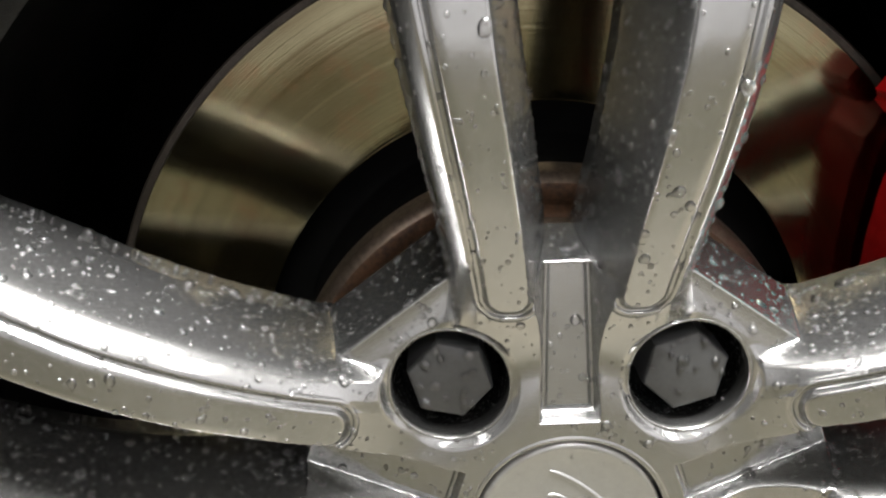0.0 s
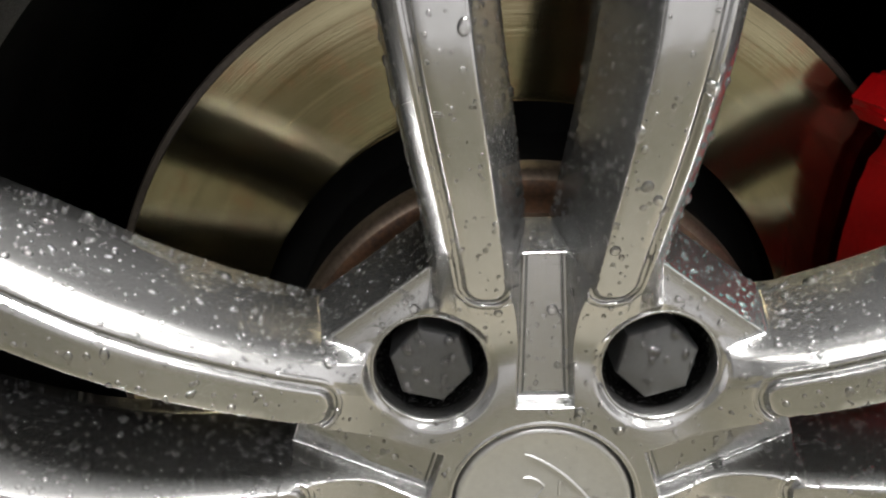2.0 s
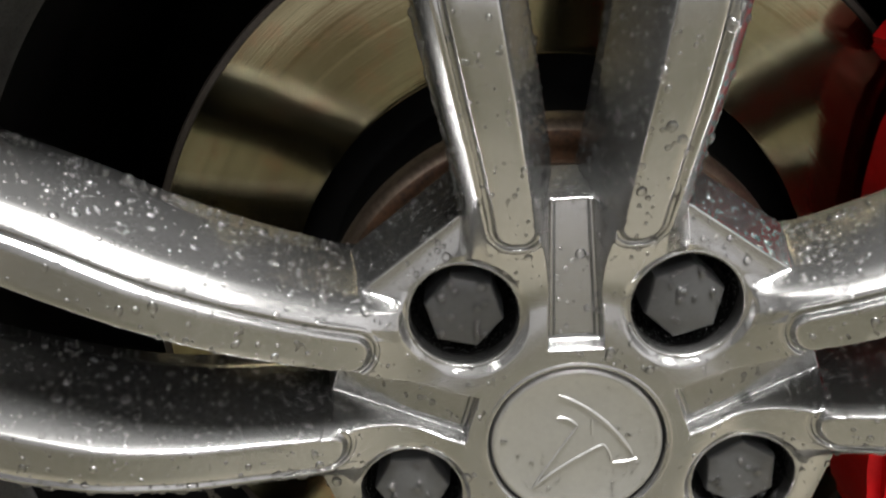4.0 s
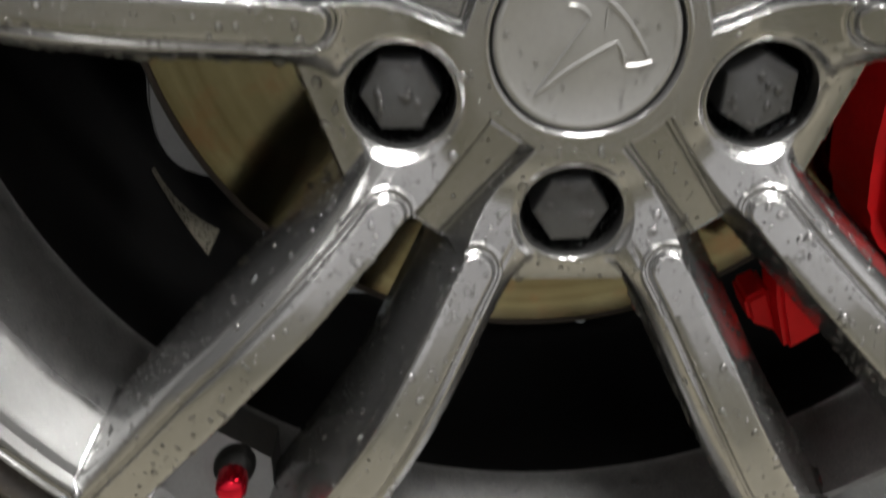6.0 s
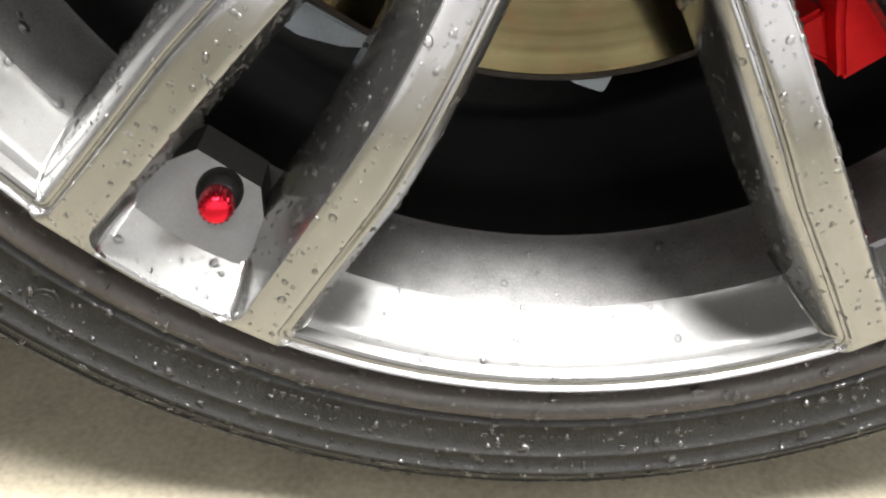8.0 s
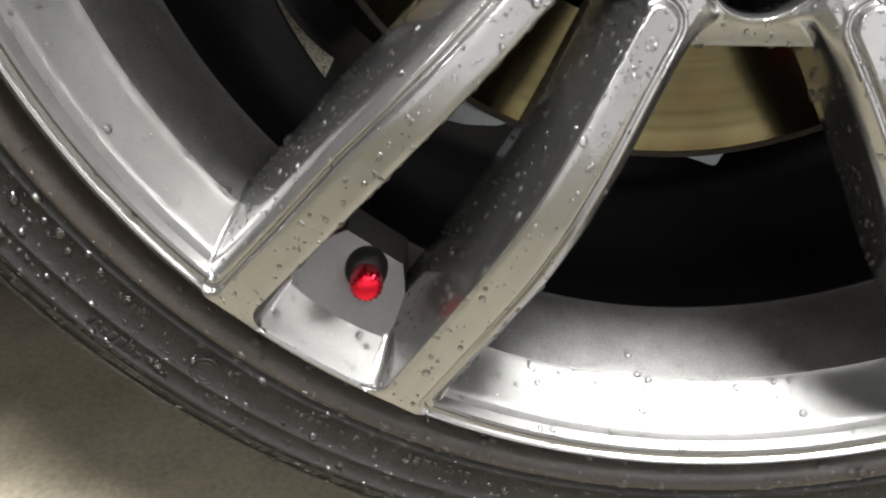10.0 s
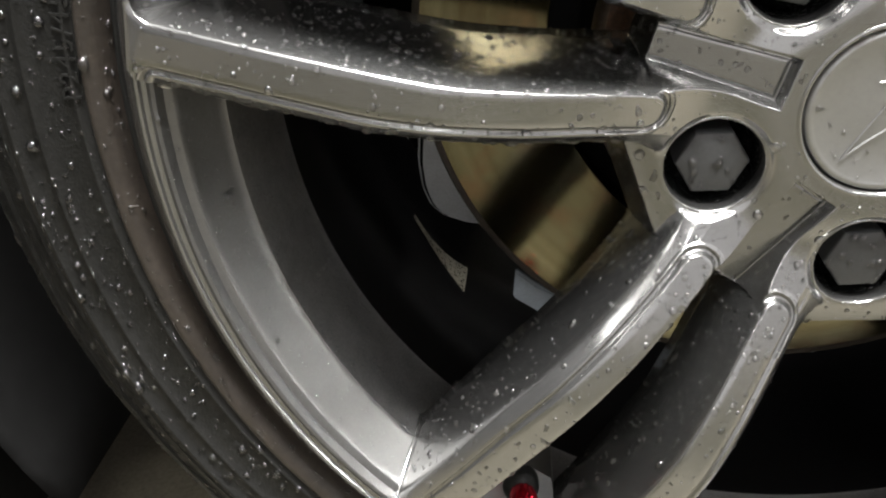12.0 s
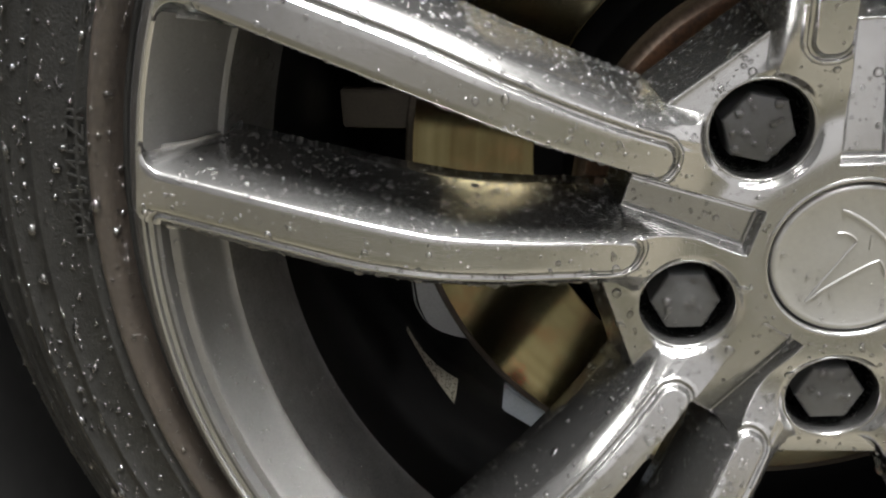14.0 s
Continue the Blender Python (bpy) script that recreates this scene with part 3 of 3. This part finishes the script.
bent("size_lettering", letters("P245/45ZR", 0.0094, 0.0009), 0.2772, 175.6, RUBBER)
rng = random.Random(4)
for radius, a0, a1, h in ((0.2850, 212, 205, 0.006), (0.2840, 222, 217, 0.005), (0.2845, 243, 236, 0.005), (0.2850, 236, 230.5, 0.004), (0.2835, 252, 246, 0.006), (0.2850, 271, 264, 0.005), (0.2985, 226, 219, 0.005), (0.3075, 208, 200, 0.009), (0.3075, 226, 214, 0.011), (0.3075, 246, 235, 0.011), (0.3075, 266, 255, 0.010), (0.3075, 288, 278, 0.009)):
    a = a0
    while a > a1:
        w = rng.uniform(0.0010, 0.0036)
        bent("lettering_bar", bar_block(w * h / 0.006, h * rng.choice((1, 1, 0.6, 0.45)), 0.0003 + 0.02 * h), radius + h * rng.choice((0, 0, 0.3)), a, RUBBER)
        a -= math.degrees((w * h / 0.006 + 0.0014) / radius)
for r0, r1 in ((0.0052, 0.0060), (0.0034, 0.0040)):
    n = 28
    v = [(q * math.cos(2 * math.pi * j / n), 0.006 + q * math.sin(2 * math.pi * j / n), z) for q, z in ((r0, 0), (r0 + 0.0002, 0.0006), (r1 - 0.0002, 0.0006), (r1, 0)) for j in range(n)]
    bent("moulded_ring", (v, grid_faces(4, n, True)), 0.2840, 228, RUBBER)
# fine radial ridges on the tyre's shoulder
ridge_v, ridge_f = [], []
for k in range(760):
    block = bar_block(0.00055, 0.0080, 0.0005)
    a0, first = radians(300 - 180 * k / 760), len(ridge_v)
    for x, y, z in block[0]:
        r, a = 0.3116 + y, a0 - x / 0.3116
        ridge_v.append((r * math.cos(a), side_y(r) - z, r * math.sin(a)))
    ridge_f += [tuple(i + first for i in f) for f in block[1]]
tagged(mesh_object("shoulder_serration", ridge_v, ridge_f, RUBBER, tyre, False), "fine radial ridges on the tyre's shoulder", kind="stuff")
for deg in (184.4, 206.5, 231):
    bent("mould_seam", bar_block(0.0006, 0.0075, 0.0004), 0.2680, deg, RUBBER_RIB)

# ---- brake ----
brake = new("brake_disc")
brake.location = (0, 0, HUB_Z)
tagged(brake, "brushed steel brake disc with rusty hat behind the spokes", "brake disc")
lathe("friction_ring", [(0.1728, 0.1030), (0.1728, 0.1007), (0.1700, 0.1007), (0.1160, 0.1007), (0.1140, 0.1010), (0.1140, 0.122)], DISC, brake, 240, "brushed steel friction ring with brownish bands")
sharp(bpy.data.objects["friction_ring"], 40)
EDGE = material("dark_rusted_steel", (0.035, 0.028, 0.022), 0.5, 0.5, 0.4, 60, 0.4, 400)
sharp(lathe("disc_edge", [(0.1765, 0.122), (0.1765, 0.1012), (0.1757, 0.1003), (0.1732, 0.1003), (0.1728, 0.1012)], EDGE, brake, 240, "dark rusty outer edge of the disc"), 40)
# black colour stands in for the shade on the hat's side wall
lathe("hat_wall", [(0.1142, 0.120), (0.1000, 0.120), (0.0985, 0.116), (0.0975, 0.070)], BLACK, brake, 160, "side wall of the disc hat, its shade coloured black")
lathe("hat_edge", [(0.0975, 0.070), (0.0970, 0.0640), (0.0958, 0.0600), (0.0930, 0.0580)], STEEL, brake, 160, "bare steel edge of the disc hat")
lathe("hub_ring", [(0.0805, 0.0588), (0.0800, 0.0566), (0.0788, 0.0558), (0.0770, 0.0560), (0.0762, 0.0576)], STEEL, brake, 160, "bare steel ring on the disc hat")
lathe("disc_hat", [(0.0930, 0.0580), (0.0880, 0.0572), (0.0860, 0.0590), (0.0840, 0.0600), (0.0800, 0.0590), (0.0700, 0.0560), (0.0690, 0.0500), (0.0680, 0.030), (0.02, 0.030)], IRON, brake, 160, "rusty cast iron disc hat")

# ---- wheel well, and black blocks that keep light from under the car ----
WELL_N = 60
wv = []
for r, y in [(0.402, -0.005), (0.398, 0.0), (0.398, 0.33), (0.02, 0.34)]:
    for j in range(WELL_N + 1):
        a = radians(-28 + 236 * j / WELL_N)
        wv.append((r * math.cos(a), y, max(r * math.sin(a), -0.19)))
well = mesh_object("wheel_well", wv, grid_faces(4, WELL_N + 1), BLACK)
well.location = (0, 0, HUB_Z)
solid = well.modifiers.new("thickness", "SOLIDIFY")
solid.thickness, solid.offset = 0.004, 1
tagged(well, "black plastic wheel well liner around the wheel", "liner", kind="structure")
# slab and blocks are added to shade the floor beside and behind the wheel
under = slab("underside", (3.4, 1.55, 0.05), (0, 1.16, 0.20), BLACK, "black slab behind the wheel, added to shade the floor under the car")
slab("sill_front", (1.2, 0.40, 0.50), (-1.01, 0.17, 0.35), BLACK, "black block beside the tyre, added to keep light off the floor")
slab("sill_rear", (1.2, 0.40, 0.50), (1.01, 0.17, 0.35), BLACK, "black block beside the tyre, added to keep light off the floor")


# ---- brake caliper, shield and suspension ----
def prism(name, outline, y0, y1, mat, parent, bevel=0.003, segs=3, label="", tilt=0.0):
    """A plate with the given outline in x and z, from depth y0 to y1, with rounded edges."""
    bm = bmesh.new()
    low = [bm.verts.new((x, y0 + tilt * (x - outline[0][0]), z)) for x, z in outline]
    face = bm.faces.new(low)
    out = bmesh.ops.extrude_face_region(bm, geom=[face])
    moved = [e for e in out["geom"] if isinstance(e, bmesh.types.BMVert)]
    bmesh.ops.translate(bm, verts=moved, vec=(0, y1 - y0, 0))
    bmesh.ops.recalc_face_normals(bm, faces=bm.faces)
    if bevel:
        bmesh.ops.bevel(bm, geom=list(bm.edges), offset=bevel, segments=segs, affect="EDGES", clamp_overlap=True)
    return sharp(part(name, bm, mat, parent, label), 40)


caliper = new("brake_caliper")
caliper.location = (0, 0, HUB_Z)
tagged(caliper, "bright red painted brake caliper over the steel disc", "brake caliper")
prism("caliper_body", [(0.1360, 0.0960), (0.1325, 0.0860), (0.1290, 0.0680), (0.1270, 0.0500), (0.1255, 0.0), (0.1250, -0.0470), (0.1260, -0.0650), (0.1300, -0.0900), (0.1420, -0.1080), (0.1600, -0.1200), (0.1800, -0.0880), (0.1980, -0.0450), (0.2040, 0.0), (0.1980, 0.0500), (0.1760, 0.1000), (0.1520, 0.1150)], 0.045, 0.094, RED_PAINT, caliper, 0.016, 5)
prism("lower_tab", [(0.0955, -0.1235), (0.0900, -0.0985), (0.0962, -0.0980), (0.1215, -0.1325), (0.1032, -0.1465)], 0.035, 0.058, RED_PAINT, caliper, 0.0025)
prism("lower_bracket", [(0.0850, -0.1265), (0.0945, -0.1205), (0.1045, -0.1440), (0.0900, -0.1385)], 0.046, 0.066, RED_PAINT, caliper, 0.002)
prism("upper_tab", [(0.1230, 0.1130), (0.1330, 0.1260), (0.1540, 0.1140), (0.1310, 0.1040)], 0.060, 0.092, RED_PAINT, caliper, 0.0025)

SHIELD = material("grey_shield", (0.27, 0.275, 0.285), 0.42, 0.3, 0.15, 80, 0.2, 300)
PALE = material("pale_blue_grey_metal", (0.42, 0.47, 0.52), 0.4, 0.4, 0.15, 80, 0.1, 300)
TAN = material("dull_tan_metal", (0.030, 0.024, 0.017), 0.6, 0.2, 0.25, 80, 0.1, 300)

shield = new("dust_shield")
shield.location = (0, 0, HUB_Z)
tagged(shield, "grey metal brake dust shield with a rolled edge", "dust shield")
prism("shield_plate", [(-0.165, -0.032), (-0.1785, -0.0465), (-0.1815, -0.070), (-0.1805, -0.084), (-0.1770, -0.0950), (-0.1710, -0.1012), (-0.160, -0.1055), (-0.140, -0.1085), (-0.130, -0.060)], 0.128, 0.134, SHIELD, shield, 0.0015, 2)
# a black plate stands in for the dark gap inside the edge
prism("shield_groove", [(-0.1655, -0.029), (-0.1806, -0.0445), (-0.1837, -0.070), (-0.1827, -0.0857), (-0.1789, -0.0969), (-0.1722, -0.1035), (-0.160, -0.1080), (-0.139, -0.111), (-0.129, -0.059)], 0.1343, 0.1360, BLACK, shield, 0.0003, 1, "thin black plate for the dark line inside the rolled edge")
prism("shield_edge", [(-0.166, -0.027), (-0.1818, -0.043), (-0.1850, -0.070), (-0.1840, -0.087), (-0.1800, -0.0982), (-0.1729, -0.1049), (-0.160, -0.1095), (-0.138, -0.1127), (-0.128, -0.058)], 0.1362, 0.140, SHIELD, shield, 0.001, 2, "rolled outer edge")
prism("shield_lip", [(-0.134, -0.1330), (-0.1215, -0.1440), (-0.0885, -0.1620), (-0.0690, -0.1680), (-0.0780, -0.1715), (-0.0950, -0.1710), (-0.1150, -0.1660), (-0.1360, -0.1510)], 0.1225, 0.127, PALE, shield, 0.001, 2, "pale blue-grey lower lip")
prism("shield_foot", [(0.0084, -0.1800), (0.0240, -0.1830), (0.0385, -0.1795), (0.0335, -0.1920), (0.0180, -0.1870)], 0.1225, 0.127, PALE, shield, 0.001, 2)

bracket = prism("hose_bracket", [(-0.2145, 0.0371), (-0.1760, 0.0340), (-0.1772, 0.0143), (-0.2150, 0.0164)], 0.142, 0.150, TAN, None, 0.001, 2)
bracket.location = (0, 0, HUB_Z)
tagged(bracket, "dull tan metal bracket behind the disc", "bracket")

# ---- tyre valve ----
valve = new("tyre_valve")
valve.location = (-0.1300, 0, HUB_Z - 0.1812)
tagged(valve, "black rubber tyre valve with a red metal cap on the rim", "tyre valve")
lathe("rubber_stem", [(0.0092, 0.026), (0.0090, 0.012), (0.0084, 0.0070), (0.0076, 0.0052), (0.0068, 0.0045), (0.0060, 0.0030), (0.0030, 0.0028)], RUBBER, valve, 40)
cap_prof = [(0.0052, 0.0030), (0.0058, 0.0020), (0.0060, 0.0), (0.0060, -0.0070), (0.0057, -0.0085), (0.0048, -0.0098), (0.0034, -0.0105), (0.0012, -0.0108), (0.0002, -0.0108)]
cv = []
for i, (r, y) in enumerate(cap_prof):
    for j in range(96):
        a = 2 * math.pi * j / 96
        k = 1 + (0.05 * (1 if (j // 3) % 2 else -1) if 1 < i < 5 else 0)
        cv.append((r * k * math.cos(a), y, r * k * math.sin(a)))
sharp(mesh_object("valve_cap", cv, grid_faces(len(cap_prof), 96, True), RED_CAP, valve, label="knurled red metal valve cap"), 30)
valve.rotation_mode = "QUATERNION"
valve.rotation_quaternion = Vector((0, 1, 0)).rotation_difference(Vector((-0.590 * 0.24, 0.97, -0.807 * 0.24)))

# flat boss in the rim under the valve: across the pair, way out, depth
bm = bmesh.new()
outline = [(-0.0250, 0.2450), (0.0250, 0.2450), (0.0235, 0.2290), (0.0135, 0.2175), (-0.0135, 0.2175), (-0.0235, 0.2290)]
away = radians(234)
ends = []
for drop in (0.0, 0.020):
    ring = []
    for lat, far in outline:
        y = -0.0030 + 0.66 * (0.2440 - far) + drop
        ring.append(bm.verts.new((far * math.cos(away) - lat * math.sin(away), y, far * math.sin(away) + lat * math.cos(away))))
    ends.append(ring)
bm.faces.new(ends[0])
for i in range(len(outline)):
    j = (i + 1) % len(outline)
    bm.faces.new((ends[0][i], ends[1][i], ends[1][j], ends[0][j]))
bmesh.ops.recalc_face_normals(bm, faces=bm.faces)
boss = sharp(part("valve_boss", bm, RIM_SILVER, wheel, "flat silver boss around the valve"), 40)

# ---- emblem on the cap: an arc and a narrow wedge, as plain raised shapes ----
def ribbon(name, pts, width, parent, mat, y=-0.0031, high=0.0004):
    """A raised line with a rounded back along points in x and z."""
    verts, faces = [], []
    P = [Vector((x, z)) for x, z in pts]
    for i, p in enumerate(P):
        d = (P[min(i + 1, len(P) - 1)] - P[max(i - 1, 0)]).normalized()
        n = Vector((-d.y, d.x))
        w = width * (0.35 if i in (0, len(P) - 1) else 1)
        for k, hh in ((-1, 0.0002), (-0.6, -high * 0.8), (0, -high), (0.6, -high * 0.8), (1, 0.0002)):
            q = p + n * w * k / 2
            verts.append((q.x, y + hh, q.y))
    return mesh_object(name, verts, grid_faces(len(P), 5), mat, parent)


def bow(a, b, c, n=14):
    """Points on the curve from a to c through the pull of b."""
    return [((1 - t) ** 2 * a[0] + 2 * t * (1 - t) * b[0] + t * t * c[0], (1 - t) ** 2 * a[1] + 2 * t * (1 - t) * b[1] + t * t * c[1]) for t in np.linspace(0, 1, n)]


for pts, w in ((bow((-0.0060, 0.0195), (0.0090, 0.0130), (0.0186, -0.0045)), 0.0011), (bow((-0.0153, -0.0168), (-0.006, -0.0080), (0.0086, -0.0001)), 0.0009), (bow((-0.0153, -0.0168), (-0.0080, -0.0050), (0.0003, 0.0074)), 0.0006),
               (bow((-0.0067, 0.0106), (-0.0030, 0.0116), (0.0003, 0.0074)), 0.0007), (bow((0.0086, -0.0001), (0.0112, -0.0030), (0.0114, -0.0070)), 0.0007), (bow((0.0120, -0.0076), (0.0165, -0.0078), (0.0200, -0.0062)), 0.0008), (bow((0.0050, 0.0098), (0.0049, 0.0066), (0.0049, 0.0039)), 0.0005)):
    ribbon("emblem_line", pts, w * 1.35, cap, CAP_SILVER)

# ---- water ----
def surface_points(obs, count, rng, facing):
    """Random places on meshes, spread by area, with their normals, in the world."""
    P, N, A = [], [], []
    for ob in obs:
        me = ob.data
        me.calc_loop_triangles()
        n = len(me.loop_triangles)
        tri = np.empty(n * 3, np.int32)
        me.loop_triangles.foreach_get("vertices", tri)
        co = np.empty(len(me.vertices) * 3)
        me.vertices.foreach_get("co", co)
        co = co.reshape(-1, 3)
        m = np.array(ob.parent.matrix_basis @ ob.matrix_basis if ob.parent else ob.matrix_basis)
        co = co @ m[:3, :3].T + m[:3, 3]
        t = co[tri.reshape(-1, 3)]
        c = np.cross(t[:, 1] - t[:, 0], t[:, 2] - t[:, 0])
        area = np.linalg.norm(c, axis=1) / 2
        nn = c / np.maximum(2 * area, 1e-12)[:, None]
        P.append(t), N.append(nn), A.append(area * facing(t.mean(1), nn))
    T, N, A = np.concatenate(P), np.concatenate(N), np.concatenate(A)
    k = rng.choice(len(T), count, p=A / A.sum())
    u, v = rng.random(count), rng.random(count)
    u, v = np.where(u + v > 1, 1 - u, u), np.where(u + v > 1, 1 - v, v)
    pts = T[k, 0] + u[:, None] * (T[k, 1] - T[k, 0]) + v[:, None] * (T[k, 2] - T[k, 0])
    return pts, N[k]


def droplets(name, obs, count, size, spread, biggest, seed, facing, label):
    rng = np.random.default_rng(seed)
    pts, nor = surface_points(obs, count, rng, facing)
    radius = np.minimum(size * np.exp(rng.normal(0, spread, count)), biggest)
    seg = 10
    ring = []
    for q in (0, 28, 58):
        for j in range(seg):
            a = 2 * math.pi * j / seg
            ring.append((math.cos(radians(q)) * math.cos(a), math.cos(radians(q)) * math.sin(a), math.sin(radians(q)) * 0.7))
    ring.append((0, 0, 0.7))
    ring = np.array(ring)
    tris = []
    for i in range(2):
        for j in range(seg):
            a, b, c, d = i * seg + j, i * seg + (j + 1) % seg, (i + 1) * seg + (j + 1) % seg, (i + 1) * seg + j
            tris.append((a, b, c, d))
    caps = [(2 * seg + j, 2 * seg + (j + 1) % seg, 3 * seg) for j in range(seg)]
    n = nor
    up = np.tile(np.array([0.0, 0.0, 1.0]), (count, 1))
    ty = up - (up * n).sum(1)[:, None] * n
    bad = np.linalg.norm(ty, axis=1) < 0.05
    ty[bad] = np.cross(n[bad], (1.0, 0, 0))
    ty /= np.linalg.norm(ty, axis=1)[:, None]
    tx = np.cross(ty, n)
    long = 1 + 0.35 * rng.random(count) ** 2
    # a lobed, uneven outline
    turn = np.arctan2(ring[:, 1], ring[:, 0])
    lobe = 1 + (rng.random(count) * 0.08)[:, None] * np.cos(2 * turn[None] + rng.random(count)[:, None] * 6.28) + (rng.random(count) * 0.04)[:, None] * np.cos(3 * turn[None] + rng.random(count)[:, None] * 6.28)
    V = pts[:, None, :] - 0.12 * (radius[:, None] * n)[:, None, :] + radius[:, None, None] * ((ring[None, :, 0] * lobe)[:, :, None] * tx[:, None, :] + (ring[None, :, 1] * lobe)[:, :, None] * (long[:, None] * ty)[:, None, :] + ring[None, :, 2:3] * n[:, None, :])
    m = len(ring)
    verts = V.reshape(-1, 3)
    q = np.array(tris)
    c3 = np.array(caps)
    off = (np.arange(count) * m)[:, None, None]
    faces = [tuple(f) for f in (q[None] + off).reshape(-1, 4).tolist()] + [tuple(f) for f in (c3[None] + off).reshape(-1, 3).tolist()]
    ob = mesh_object(name, verts, faces, WATER)
    return tagged(ob, label, "water", kind="stuff")


def face_out(ob, inwards=False):
    """Turns a mesh's faces to the side that is seen: the front, or the axle for inner surfaces."""
    me = ob.data
    total = 0.0
    for p in me.polygons:
        c = p.center
        d = -(p.normal.x * c.x + p.normal.z * c.z) / max(1e-6, math.hypot(c.x, c.z)) if inwards else -p.normal.y
        total += d * p.area
    if total < 0:
        me.flip_normals()


done = set()
for o in list(wheel.children_recursive) + list(tyre.children):
    if o.type == "MESH" and o.data.name not in done:
        done.add(o.data.name)
        face_out(o, o.name in ("rim", "rim_lip", "barrel", "inner_flange"))
spokes = [o for o in wheel.children if o.name.startswith("spoke")]
nuts = [o for o in wheel.children if o.name.startswith("lug_nut")]
droplets("water_droplets", spokes + [hub], 14500, 0.00045, 0.55, 0.0020, 5, lambda c, n: (n[:, 1] < 0.1) * (0.8 + 0.75 * (n[:, 2] > 0.15) + 0.3 * (np.abs(n[:, 1]) < 0.6)) * np.where((np.abs(n[:, 1]) < 0.75) & (c[:, 2] < HUB_Z - 0.02), 0.4, 1.0), "clear water droplets beaded on the silver wheel")
droplets("rim_droplets", [lip, rim, flange], 8500, 0.00045, 0.55, 0.0022, 6, lambda c, n: (n[:, 1] < 0.3) * 1.0, "clear water droplets beaded on the rim")
droplets("flange_droplets", [flange, rim], 150, 0.0013, 0.40, 0.0030, 21, lambda c, n: (n[:, 1] < 0.3) * (c[:, 1] > -0.004) * (1.0 + 2.0 * (c[:, 2] < HUB_Z - 0.12)), "larger clear water drops lying in the rim")
droplets("nut_droplets", nuts, 75, 0.0012, 0.3, 0.0018, 7, lambda c, n: (n[:, 1] < -0.7) * 1.0, "clear water droplets on the lug nuts")
holes = [o for o in wheel.children if o.name.startswith("bolt_hole")]
droplets("hole_droplets", holes, 70, 0.0011, 0.35, 0.0020, 13, lambda c, n: (n[:, 2] > 0.6) * (c[:, 1] < 0.015) * 1.0, "clear water drops pooled in the bolt holes")
droplets("cap_droplets", [cap], 110, 0.00040, 0.4, 0.0010, 9, lambda c, n: (n[:, 1] < -0.7) * 1.0, "clear water droplets on the centre cap")
droplets("tyre_droplets", [bpy.data.objects[n] for n in ("sidewall", "rim_protector", "tread")], 6500, 0.00058, 0.55, 0.0022, 8, lambda c, n: (n[:, 1] < -0.1) * (c[:, 1] < 0.02) * (c[:, 0] < 0.25) * 1.0, "clear water droplets on the tyre sidewall")
droplets("hanging_droplets", spokes, 420, 0.00095, 0.35, 0.0019, 11, lambda c, n: (n[:, 2] < -0.45) * (c[:, 1] < -0.011) * 1.0, "clear water drops hanging from the spokes' lower edges")
droplets("rib_droplets", [bpy.data.objects["rim_protector"]], 110, 0.0012, 0.35, 0.0024, 12, lambda c, n: (n[:, 1] < -0.2) * (c[:, 2] < HUB_Z - 0.17) * 1.0, "larger clear water drops on the tyre's wet rib")
